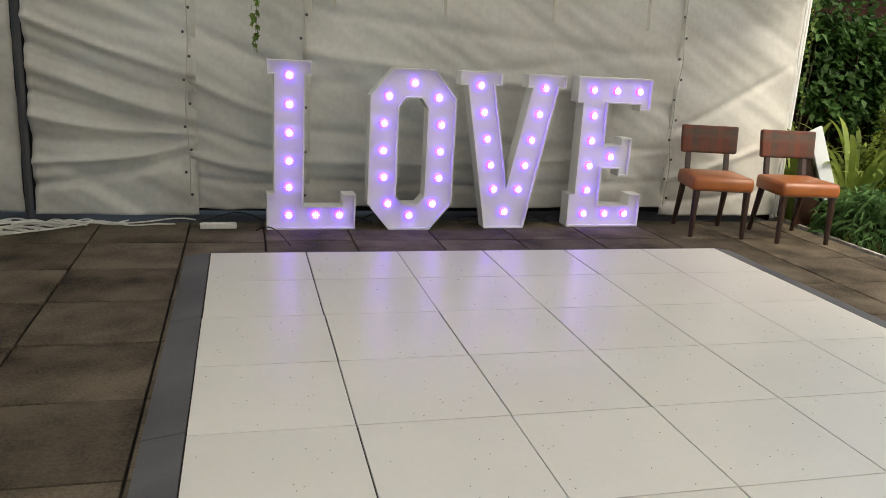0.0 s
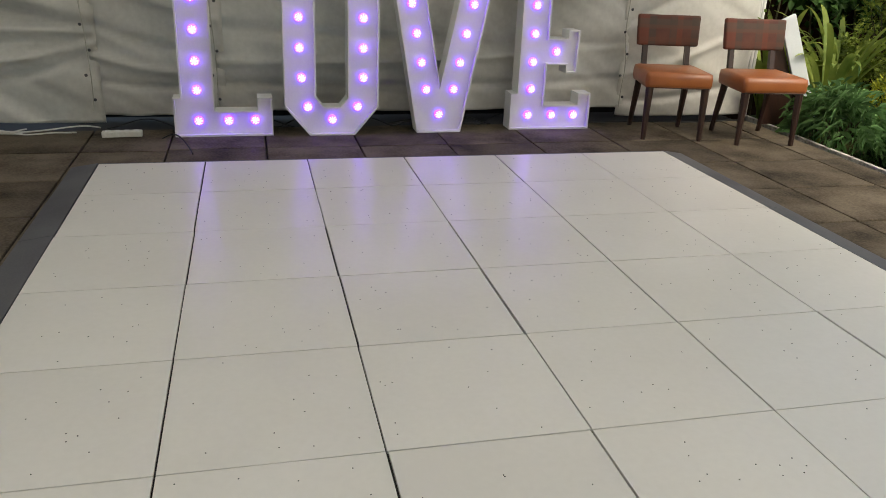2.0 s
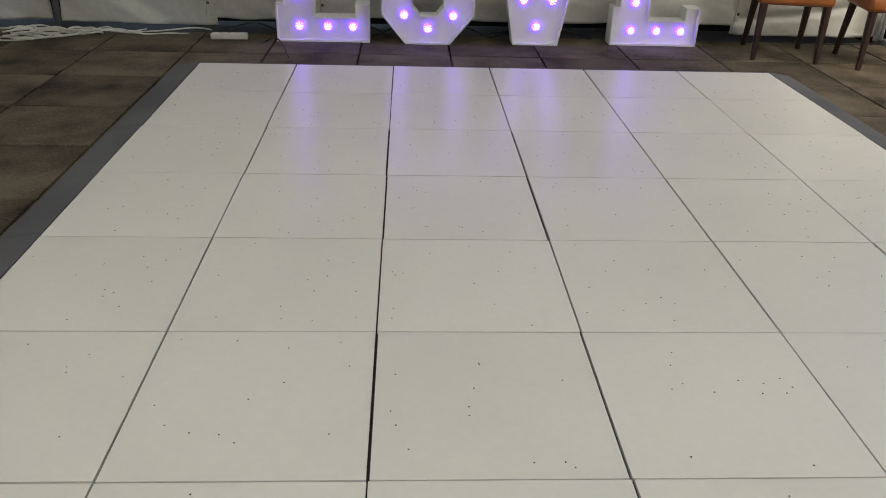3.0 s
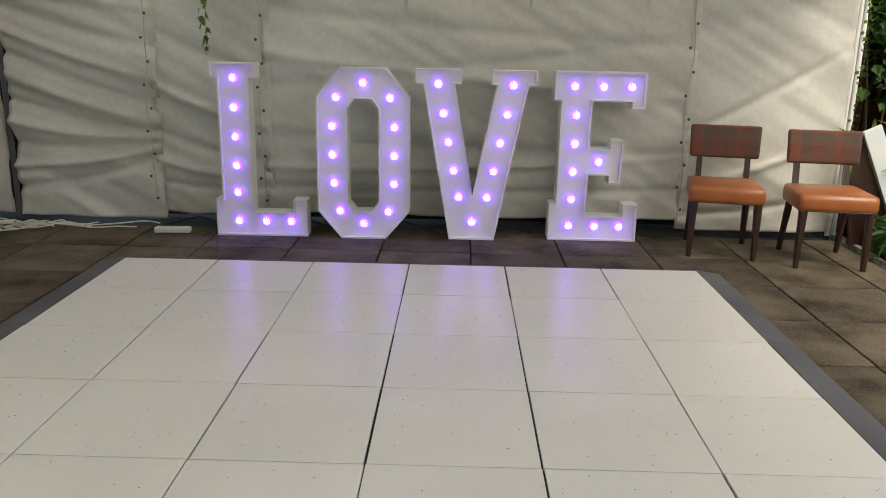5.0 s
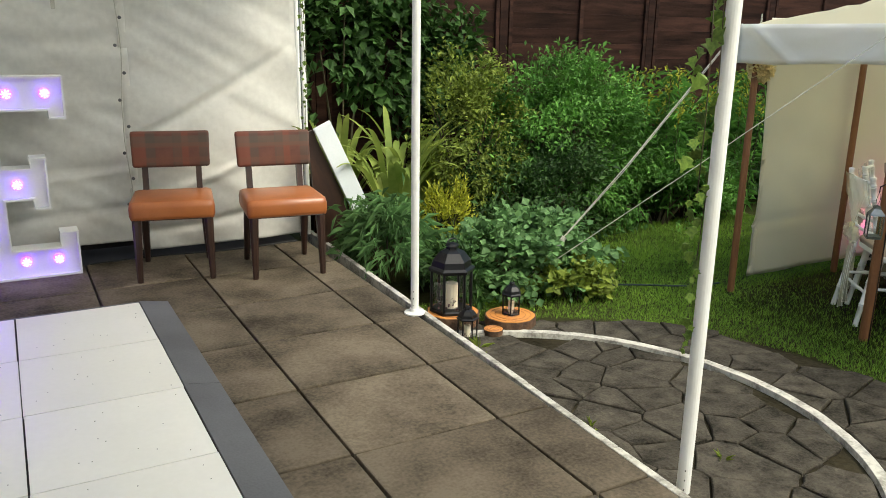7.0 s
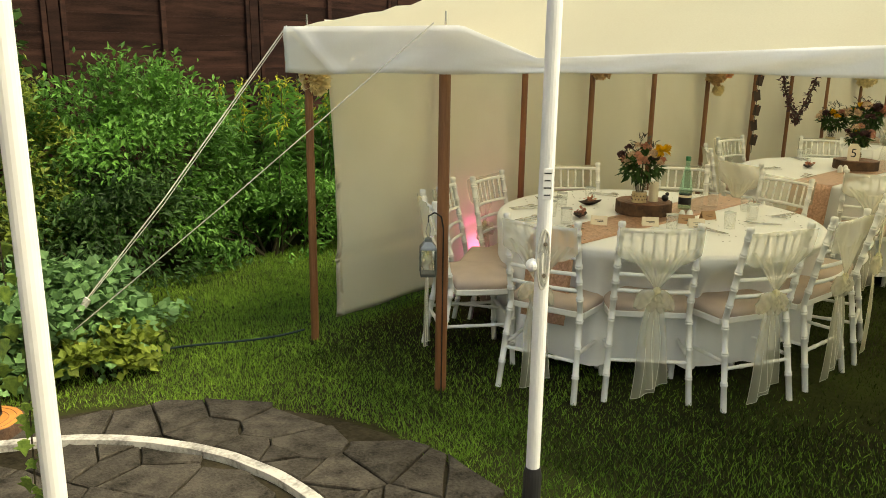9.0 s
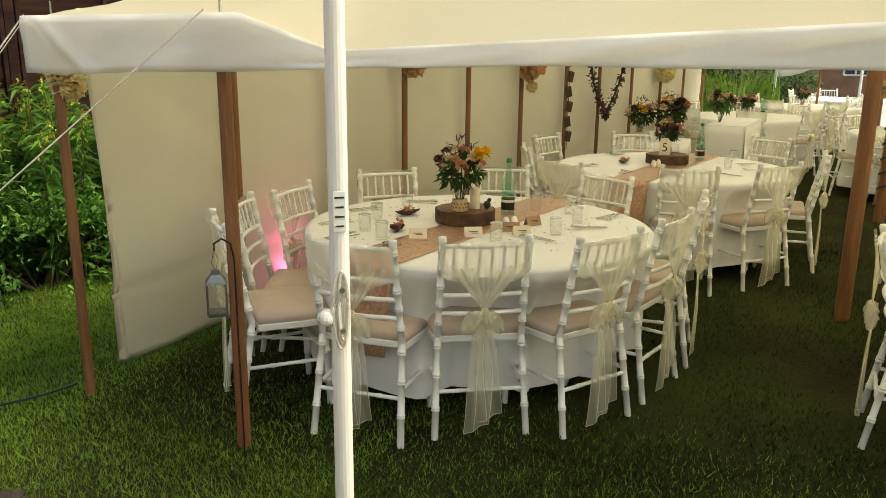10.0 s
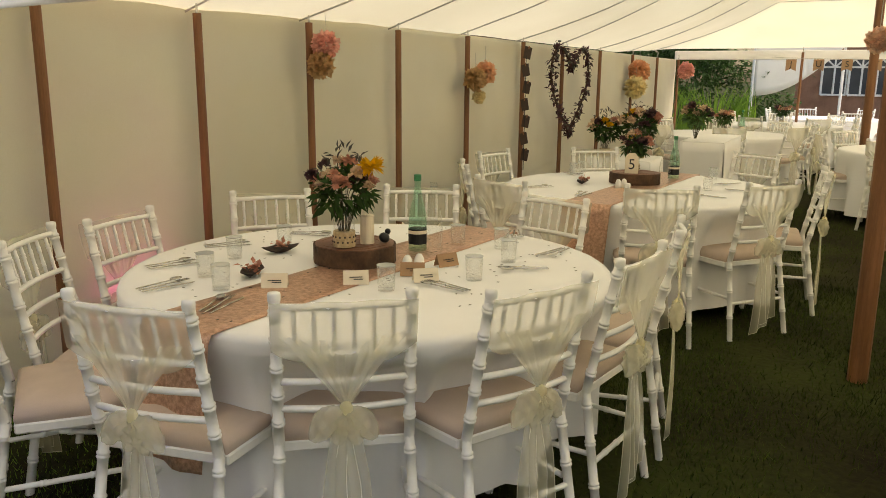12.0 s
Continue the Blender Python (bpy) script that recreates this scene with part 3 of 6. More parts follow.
def roof_at(x, y):
    fx = min(1, max(0, (x - TX0) / 3.15), max(0, (TX1 - x) / 3.2))
    fy = (TY1 - y) / (TY1 - RY) if y > RY else (y - TY0) / (RY - TY0)
    f = max(0.0, min(fx, fy))
    dip = front_dip(y) * max(0.0, 1 - (x - TX0) / 0.6) ** 1.5
    lift = (0.06 * min(1.0, max(0.0, (x - 8.0) / 5.0)) + 0.2 * max(0.0, (x - 17.7) / 4.5)) * (1 - f)
    return EAVE - dip + lift + (RIDGE - EAVE) * (f - 0.16 * math.sin(math.pi * f) * (0.6 + 0.4 * abs(math.sin(x * 1.05)))) + 0.01 * wave(x, y, 1.4)


sheet(bm, 110, 60, lambda u, v: (lambda x, y: (x, y, roof_at(x, y)))(TX0 + (TX1 - TX0) * u, TY0 + (TY1 - TY0) * v))
tagged(part("roof_canvas", bm, M_ROOFC, None, smooth=True), "cream canvas marquee roof rising from low eaves", "tent roof", kind="structure")


def valance(name, p0, p1, drop, seed, dip=lambda y: 0.0, rise=0.0):
    p0, p1 = Vector(p0), Vector(p1)
    d = (p1 - p0)
    nrm = Vector((d.y, -d.x, 0)).normalized()
    n = int(d.length * 26)
    bm = bmesh.new()
    sheet(bm, n, 8, lambda u, v: tuple(p0 + d * u + nrm * (0.012 + 0.018 * v * wave(u * d.length, v, 1.6, seed) + 0.022 * abs(wave(u * d.length + 0.5 * v, v * 0.5, 2.6, seed + 1)) + 0.03 * math.exp(-((u * d.length - 0.10 - 0.34 * v) / 0.045) ** 2)) + Vector((0, 0, 0.005 - dip((p0 + d * u).y) * (1 - v) - (drop - rise * min(1.0, max(0.0, (4.0 - (p0 + d * u).y) / 2.2))) * v + 0.006 * v * wave(u * d.length, 2, 2.0, seed)))))
    return solid(tagged(part(name, bm, M_VALANCE, None, smooth=True), "white canvas valance hanging from the tent eave", "valance", kind="structure"), 0.003)


valance("valance_1", (TX0, TY1, EAVE), (TX0, TY0, EAVE), 0.24, 1, front_dip, 0.075)
valance("valance_3", (TX1, TY0, EAVE + 0.2), (TX1, TY1, EAVE + 0.2), 0.16, 5)
valance("valance_2", (TX1, TY1, EAVE), (TX0, TY1, EAVE), 0.04, 2)


def canvas_wall(name, x0, x1, y, seed):
    bm = bmesh.new()

    def at(u, v):
        x, z = x0 + (x1 - x0) * u, LAWN + 0.06 + (EAVE + 0.05 - LAWN - 0.06) * v
        return (x + (0.12 * (1 - v) if x0 < 8 and u == 0 else 0), y + 0.06 * (1 - v) * wave(x, 0, 0.8, seed) + 0.018 * wave(x, z * 0.35, 3.2, seed) + 0.012 * wave(x * 0.3, z * 2, 1.0, seed + 4) * (1 - v) - 0.030 * abs(wave(x * 0.7 + z * 0.5, z, 1.9, seed + 2)) + 0.022 * math.exp(-((z - 0.24 - 0.05 * wave(x, 1, 0.9, seed)) / 0.022) ** 2), z)
    sheet(bm, int((x1 - x0) * 18), 48, at)
    return solid(tagged(part(name, bm, M_CANVAS, None, smooth=True), "cream canvas tent side wall hanging from the eave", "tent wall", kind="structure"), 0.003)


canvas_wall("wall_tent_1", 7.57, TX1, 4.24, 3)
canvas_wall("wall_tent_2", 7.50, TX1, TY0 - 0.1, 8)


def tent_pole(x, y, r, top, label="slim brown wooden tent pole"):
    t = thing("tent_pole", pose(x, y, LAWN), label, "tent pole", "poles of the marquee")
    bm = bmesh.new()
    rod(bm, (0, 0, -0.02), (0, 0, top - LAWN), r, r * 0.92, 12)
    part("shaft", bm, M_TENTPOLE, t, smooth=False)
    bm = bmesh.new()
    rod(bm, (0, 0, top - LAWN), (0, 0, top - LAWN + 0.09), 0.007, 0.005, 6)
    part("spike", bm, M_STEEL, t, "steel spike through the eyelet")
    return t


for x in POLES_X:
    tent_pole(x, 4.165, 0.024, EAVE - 0.02 + 0.06 * min(1.0, max(0.0, (x - 8.0) / 5.0)))
for y in (3.16, 0.4, -1.0):
    tent_pole(7.375, y, 0.030, EAVE - 0.02)
tent_pole(10.54, 1.0, 0.048, 3.1, "thick brown wooden king pole of the marquee")
king2 = tent_pole(14.1, 0.83, 0.055, 3.1, "thick brown king pole with a rope wound round it")
tent_pole(17.6, 1.0, 0.055, 3.1, "thick brown wooden king pole of the marquee")
for y in (2.05, -0.2):
    tent_pole(TX1 - 0.05, y, 0.024, EAVE + 0.17)
bm = bmesh.new()
tube(bm, [(0.062 * math.cos(a * 0.5), 0.062 * math.sin(a * 0.5), 0.3 + a * 0.012) for a in range(190)], 0.009, 5)
part("wound_rope", bm, M_BLACK, king2, "dark rope wound round the pole")

# ---- round tables and cane chairs ----
def turned(bm, p0, p1, r, rings, seg=8):
    """A turned cane with raised rings."""
    p0, p1 = Vector(p0), Vector(p1)
    L = (p1 - p0).length
    prof = [(0.0, r * 0.95)]
    for q in rings:
        s = q * L
        prof += [(s - 0.011, r * 0.94), (s - 0.009, r * 1.15), (s - 0.003, r * 1.15), (s - 0.001, r * 0.97), (s + 0.001, r * 0.97), (s + 0.003, r * 1.15), (s + 0.009, r * 1.15), (s + 0.011, r * 0.94)]
    prof.append((L, r * 0.95))
    m = Matrix.Translation(p0) @ (p1 - p0).to_track_quat("Z", "Y").to_matrix().to_4x4()
    return lathe(bm, [(b, a) for a, b in prof], seg=seg, m=m, caps=False)


def cane_chair(m):
    """Faces +x; the origin lies under the middle of its back posts' feet."""
    t = thing("banquet_chair", m, "white painted cane banquet chair with dusky pink seat pad", "chair", "banquet chairs round the tables")
    W, TOP = 0.185, 0.91
    for s in (-1, 1):
        bm = bmesh.new()
        turned(bm, (0.0, s * (W + 0.02), 0), (0.075, s * W, 0.45), 0.0165, (0.3, 0.62, 0.9))
        turned(bm, (0.075, s * W, 0.45), (-0.015, s * (W - 0.004), TOP - 0.02), 0.0165, (0.16, 0.36, 0.55, 0.75, 0.93))
        lathe(bm, [(0.0165, 0), (0.013, 0.006), (0.0175, 0.012), (0.0185, 0.026), (0.0165, 0.034), (0.006, 0.037)], (-0.017, s * (W - 0.004), TOP - 0.028), 10)
        part("back_post", bm, M_CHAIR, t, smooth=True)
        bm = bmesh.new()
        turned(bm, (0.425, s * 0.195, 0), (0.405, s * 0.198, 0.44), 0.0165, (0.3, 0.62, 0.9))
        part("leg", bm, M_CHAIR, t, smooth=True)
        bm = bmesh.new()
        turned(bm, (0.052, s * W, 0.235), (0.41, s * 0.197, 0.235), 0.010, (0.3, 0.7))
        part("stretcher", bm, M_CHAIR, t, smooth=True)
    for x, z in ((0.035, 0.21), (0.41, 0.26)):
        bm = bmesh.new()
        turned(bm, (x, -W, z), (x, W, z), 0.010, (0.25, 0.5, 0.75))
        part("stretcher", bm, M_CHAIR, t, smooth=True)
    for z in (0.875, 0.735, 0.65, 0.565):
        x = 0.075 - 0.09 * (z - 0.45) / 0.44
        bm = bmesh.new()
        n = 8
        tube(bm, [(x - 0.022 * math.sin(math.pi * q / n), -W + 2 * W * q / n, z) for q in range(n + 1)], 0.0105, 7)
        part("back_rail", bm, M_CHAIR, t, smooth=True)
    for q in range(1, 7):
        y = -W + 2 * W * q / 7
        dx = -0.022 * math.sin(math.pi * q / 7)
        bm = bmesh.new()
        turned(bm, (0.017 + dx, y, 0.738), (-0.012 + dx, y, 0.872), 0.0065, (0.3, 0.7), 6)
        part("spindle", bm, M_CHAIR, t, smooth=True)
    bm = bmesh.new()
    outline = [(0.098, -0.20), (0.098, 0.20), (0.30, 0.22), (0.40, 0.213), (0.435, 0.17), (0.445, 0), (0.435, -0.17), (0.40, -0.213), (0.30, -0.22)]
    prism(bm, outline[::-1], 0.41, 0.443, "z")
    bmesh.ops.bevel(bm, geom=list(bm.edges), offset=0.005, segments=1, affect="EDGES")
    part("seat_frame", bm, M_CHAIR, t)
    bm = bmesh.new()
    rows = []
    for f, z in ((1.0, 0.441), (1.03, 0.458), (1.01, 0.478), (0.9, 0.494), (0.5, 0.503)):
        rows.append([bm.verts.new((0.25 + (x - 0.25) * f * 0.97, y * f * 0.97, z)) for x, y in outline])
    for a, b in zip(rows, rows[1:]):
        for i in range(len(a)):
            bm.faces.new((a[i], a[(i + 1) % len(a)], b[(i + 1) % len(a)], b[i]))
    bm.faces.new(rows[-1])
    part("cushion", bm, M_CUSHION, t, "dusky pink padded cushion", smooth=True)
    return t


def chair_sash(m):
    """A sheer cloth drawn over the chair's back, tied behind with a bow and tails."""
    t = thing("chair_sash", m, "sheer ivory organza sash tied in a bow behind a chair", "sash", "organza sashes on the chairs")

    def side(z):
        return 0.075 - 0.09 * (z - 0.45) / 0.44 - 0.022
    bm = bmesh.new()
    sheet(bm, 18, 8, lambda u, v: (side(0.885 - 0.16 * v) - 0.016 - 0.006 * math.sin(17 * u + 3 * v), -0.194 + 0.388 * u, 0.895 - (0.13 + 0.05 * math.sin(math.pi * u) + 0.02 * math.sin(9 * u)) * v))
    part("drape", bm, M_ORGANZA, t, smooth=True)
    for s in (-1, 1):
        for y0, y1, z0 in ((0.172, 0.05, 0.80), (0.11, 0.0, 0.755)):
            bm = bmesh.new()
            sheet(bm, 9, 14, lambda u, v: (side(z0) * (1 - v) - 0.016 * v - 0.013 - 0.005 * math.sin(16 * u + 2 * v) * (1 - 0.5 * v), s * ((y0 + (y1 - y0) * u) * (1 - v) ** 1.1 + 0.014 * (0.5 - u) * v), z0 - 0.015 * u * (1 - v) + (0.588 - z0) * v))
            part("strand", bm, M_ORGANZA, t, smooth=True)
    for s, tilt, big in ((-1, -38, 1.0), (1, -30, 1.1), (-1, -68, 0.85), (1, -72, 0.8)):
        bm = bmesh.new()

        def puff(u, v):
            # a soft gathered loop: out along its middle line, round and back
            a = math.tau * v
            r = math.sin(math.pi * min(1.0, 0.08 + 0.92 * u)) ** 0.6 * (0.034 + 0.006 * math.sin(5 * a + 9 * u)) * big
            d = (0.008 + 0.10 * u) * big
            q = radians(tilt)
            return (-0.026 - 0.75 * r * math.cos(a) - 0.004 * math.sin(23 * u), s * (d * math.cos(q) - r * math.sin(a) * math.sin(q)), 0.585 + d * math.sin(q) + r * math.sin(a) * math.cos(q) - 0.025 * u * u)
        sheet(bm, 12, 18, puff)
        part("bow_loop", bm, M_ORGANZA, t, smooth=True)
    for s in (-1, 1):
        L = 0.50 if s > 0 else 0.45

        def fall(u, v):
            return (-0.012 - 0.012 * math.sin(2.2 * v) - 0.010 * math.sin(9 * u + 2 * v) * v ** 0.5, s * (0.006 + 0.022 * v) + (u - 0.5) * (0.022 + 0.085 * min(1.0, 2.2 * v) ** 0.8) + 0.006 * math.sin(5 * v + s), 0.575 - L * v - 0.05 * v * u)
        bm = bmesh.new()
        sheet(bm, 10, 18, fall)
        tail = part("tail", bm, M_ORGANZA, t, smooth=True)
        bm = bmesh.new()
        for uu in (0.0, 0.62, 1.0):
            tube(bm, [fall(uu, q / 14) for q in range(15)], 0.0014, 4)
        tube(bm, [fall(q / 8, 1.0) for q in range(9)], 0.0016, 4)
        part("hem", bm, M_ORGHEM, tail, "denser stitched hem")
    bm = bmesh.new()
    bmesh.ops.create_uvsphere(bm, u_segments=14, v_segments=10, radius=0.019, matrix=Matrix.Translation((-0.030, 0, 0.588)) @ Matrix.Diagonal((0.7, 1.0, 1.2, 1)))
    for v in bm.verts:
        v.co.x -= 0.004 * math.sin(v.co.y * 320)
    part("knot", bm, M_ORGKNOT, t, "gathered yellow knot", smooth=True)
    return t


def round_table(x, y, r=0.915):
    t = thing("round_table", pose(x, y, LAWN), "round banquet table hidden under its cloth", "table", "banquet tables")
    bm = bmesh.new()
    lathe(bm, [(r - 0.01, 0.715), (r - 0.005, 0.725), (r - 0.005, 0.738), (r - 0.012, 0.742)], seg=48)
    part("tabletop", bm, M_WALNUT, t)
    for q in range(4):
        a = math.pi / 4 + q * math.pi / 2
        bm = bmesh.new()
        rod(bm, (0.5 * math.cos(a), 0.5 * math.sin(a), 0), (0.45 * math.cos(a), 0.45 * math.sin(a), 0.716), 0.018, 0.018, 8)
        part("leg", bm, M_STEEL, t)
    return t


def near(a, b):
    return abs((a - b + math.pi) % math.tau - math.pi)


def tablecloth(x, y, seed, r=0.915, hem=0.10, seats=()):
    """The cloth hangs in folds, and is pushed in where chairs stand; seats: (x, y) of their backs."""
    pushed = [(math.atan2(sy - y, sx - x), math.hypot(sx - x, sy - y) - 0.30) for sx, sy in seats]
    bm = bmesh.new()
    seg, rings = 180, [(0.0, 0.0), (0.5, 0.0), (0.97, 0.0), (1.0, -0.004), (1.008, -0.02), (1.01, -0.06), (1.005, -0.11), (1.0, -0.17), (1.0, -0.25), (1.0, -0.45), (1.0, -0.62), (1.0, hem - 0.748)]
    grid = []
    for i, (f, dz) in enumerate(rings):
        row = []
        for a in range(seg):
            th = a * math.tau / seg
            k = max(0.0, -dz - 0.03)
            fold = 0.10 * k * math.sin(th * 11 + 1.5 * math.sin(th * 3 + seed)) + 0.10 * k * wave(math.cos(th) * 2, math.sin(th) * 2, 1.6, seed)
            rr = r * f + fold + 0.02 * k
            for pa, pr in pushed:
                w = max(0.0, min(1.0, (0.34 - near(th, pa)) / 0.14)) * max(0.0, min(1.0, (-dz - 0.02) / 0.2))
                w = w * w * (3 - 2 * w)
                rr += (min(rr, pr) - rr) * w
            row.append((rr * math.cos(th), rr * math.sin(th), 0.748 + dz + (0.0015 * wave(math.cos(th) * f, math.sin(th) * f, 6, seed))))
        grid.append(row)
    vs = [[bm.verts.new(p) for p in row] for row in grid[1:]]
    c = bm.verts.new((0, 0, 0.748))
    for a in range(seg):
        bm.faces.new((c, vs[0][a], vs[0][(a + 1) % seg]))
        for p, q in zip(vs, vs[1:]):
            bm.faces.new((p[a], q[a], q[(a + 1) % seg], p[(a + 1) % seg]))
    ob = part("tablecloth", bm, M_CLOTH, None, smooth=True)
    ob.matrix_basis = pose(x, y, LAWN)
    return tagged(ob, "white floor-length tablecloth in soft folds on a round table", "tablecloth", "tablecloths")


T1, T2, T3, T4 = (8.80, 2.76), (11.66, 2.40), (17.6, 2.7), (9.15, -0.35)
# x, y of the back's feet, and the way the chair faces
SEATS1 = ((7.645, 2.765, 11), (7.945, 2.31, 37), (8.295, 1.895, 63), (8.84, 1.745, 81), (9.41, 1.73, 100), (9.86, 2.40, 163), (9.86, 3.12, 206), (9.31, 3.66, 226), (8.50, 3.76, 278), (8.06, 3.72, 298), (7.67, 3.50, 323))
SEATS2 = ((10.38, 2.88, 340), (10.55, 2.03, 18), (11.02, 1.52, 50), (11.85, 1.28, 97), (12.85, 1.80, 155), (12.62, 3.0, 212), (11.95, 3.60, 256), (11.05, 3.42, 300))
for k, (c, seats) in enumerate(((T1, SEATS1), (T2, SEATS2), (T3, ()), (T4, ((8.88, 0.84, 0), (10.2, 0.35, 0))))):
    round_table(*c)
    tablecloth(*c, k * 3.7, seats=[q[:2] for q in seats])

first_chair, first_sash = None, None


def seat_at(x, y, turn, sash=True):
    """A chair whose back stands at x, y and that faces turn degrees."""
    global first_chair, first_sash
    m = pose(x, y, LAWN, 0, 0, turn)
    if first_chair is None:
        first_chair, first_sash = cane_chair(m), chair_sash(m)
        return
    copy_thing(first_chair, m)
    if sash:
        copy_thing(first_sash, m)


def facing(x, y, c, extra=0):
    return math.degrees(math.atan2(c[1] - y, c[0] - x)) + extra


for x, y, turn in SEATS1 + SEATS2:
    seat_at(x, y, turn)
for k in range(8):
    a = k * math.tau / 8 + 0.2
    x, y = T3[0] + 1.12 * math.cos(a), T3[1] + 1.12 * math.sin(a)
    seat_at(x, y, facing(x, y, T3))
seat_at(8.88, 0.84, -88)
seat_at(10.2, 0.35, facing(10.2, 0.35, T4, 0))


# ---- plants ----
def leaves(name, pts, out, size, material, parent=None, aspect=0.42, droop=0.3, fold=0.25):
    """Many small pointed leaves at pts, facing along out."""
    n = len(pts)
    d = np.random.normal(size=(n, 3)) * 0.75 + out * 0.9
    d[:, 2] -= droop * 0.5
    d /= np.linalg.norm(d, axis=1)[:, None] + 1e-9
    up = out * 0.5 + np.array((0, 0, 0.9)) + np.random.normal(size=(n, 3)) * 0.4
    s = np.cross(d, up)
    s /= np.linalg.norm(s, axis=1)[:, None] + 1e-9
    nrm = np.cross(s, d)
    L = (size * np.random.uniform(0.6, 1.3, n))[:, None]
    a, tip = pts, pts + d * L - np.array((0, 0, 1)) * L * droop * 0.4
    mid = pts + d * L * 0.45
    l, r = mid + s * L * aspect * 0.5 + nrm * L * fold * 0.3, mid - s * L * aspect * 0.5 + nrm * L * fold * 0.3
    v = np.stack((a, l, tip, r), 1).reshape(-1, 3)
    f = [(4 * i, 4 * i + 1, 4 * i + 2) for i in range(n)] + [(4 * i, 4 * i + 2, 4 * i + 3) for i in range(n)]
    return tagged(raw(name, v.tolist(), f, material, parent), kind="stuff")


def cloud(n, radii, clumps, spread, low=-0.5):
    """Points gathered in clumps near the surface of a lumpy mound, and their outward ways."""
    c = np.random.normal(size=(clumps, 3))
    c /= np.linalg.norm(c, axis=1)[:, None]
    c[:, 2] = np.where(c[:, 2] < low, -c[:, 2], c[:, 2])
    c *= np.random.uniform(0.55, 1.05, clumps)[:, None]
    k = np.random.randint(0, clumps, n)
    p = c[k] + np.random.normal(size=(n, 3)) * spread
    o = p / (np.linalg.norm(p, axis=1)[:, None] + 1e-9)
    return p * np.array(radii), o


def shrub(label, x, y, z, radii, n, size, material, clumps=60, spread=0.14, aspect=0.42, droop=0.3, stems=7, name="shrub", low=-0.5):
    t = thing(name, pose(x, y, LAWN), label, "shrub" if name == "shrub" else "plant", "plants of the flower bed")
    bm = bmesh.new()
    for q in range(stems):
        a = q * 2.4
        tx, ty = 0.6 * radii[0] * math.cos(a), 0.6 * radii[1] * math.sin(a)
        h = z - LAWN + radii[2] * random.uniform(0.1, 0.5)
        tube(bm, [(0.05 * math.cos(a), 0.05 * math.sin(a), -0.02), (tx * 0.4, ty * 0.4, h * 0.5), (tx, ty, h)], [0.014, 0.010, 0.004], 5)
    tagged(part("stem_growth", bm, M_STEM, t, "thin woody stems"), kind="stuff")
    p, o = cloud(n, radii, clumps, spread, low)
    p[:, 2] = np.maximum(p[:, 2] + z - LAWN, 0.02)
    leaves("foliage", p, o, size, material, t, aspect, droop)
    return t


shrub("dense mid-green leafy shrub against the fence", 7.40, 6.15, 0.52, (0.95, 0.52, 0.80), 13000, 0.060, M_LEAF, 170, 0.085)
shrub("airy yellow-green small-leaved shrub in the bed", 6.38, 6.10, 0.55, (0.48, 0.45, 0.80), 8000, 0.045, M_LEAFY, 120, 0.08, 0.5)
shrub("dark green leafy shrub behind the bed", 6.9, 5.8, 0.18, (0.75, 0.4, 0.5), 6000, 0.058, M_LEAFD, 70, 0.12)
shrub("mixed green undergrowth along the bed", 8.4, 5.95, 0.02, (1.1, 0.35, 0.42), 6500, 0.058, M_LEAF, 90, 0.1)
shrub("dark green undergrowth by the fence", 9.9, 6.35, 0.2, (1.2, 0.45, 0.55), 4200, 0.08, M_LEAFD, 80, 0.12)
shrub("mound of broad blue-green lobed leaves beside the lawn", 6.15, 4.92, -0.05, (0.66, 0.48, 0.34), 6500, 0.058, M_LEAFB, 120, 0.10, 0.95, 0.15, 9, "hosta_mound", -0.2)
shrub("low plant with yellowing leaves at the bed's edge", 6.30, 4.52, -0.12, (0.36, 0.18, 0.16), 700, 0.06, M_LEAFY, 30, 0.14, 0.8, 0.2, 4, "edging_plant", -0.2)
shrub("small golden conifer-like bush in the bed", 5.85, 5.45, 0.12, (0.19, 0.19, 0.34), 2200, 0.042, M_GOLD, 40, 0.12, 0.3, -0.4, 5, "golden_bush", -0.3)
shrub("fine narrow-leaved green plant at the patio's edge", 5.36, 5.42, 0.04, (0.26, 0.42, 0.36), 1300, 0.13, M_LEAFB, 60, 0.14, 0.15, 0.7, 9, "grassy_plant", -0.3)
shrub("narrow-leaved green plant below the strap leaves", 5.60, 4.85, -0.06, (0.22, 0.30, 0.22), 900, 0.07, M_LEAFD, 40, 0.14, 0.4, 0.4, 5, "edging_plant", -0.3)
for q in range(3):
    shrub("dark climbing leaves that cling to the fence", 5.55 + 0.5 * q, 6.74, 1.35 - 0.15 * q, (0.42, 0.12, 0.75), 1000, 0.095, M_LEAFD, 60, 0.16, 0.75, 0.5, 3, "climbing_plant")


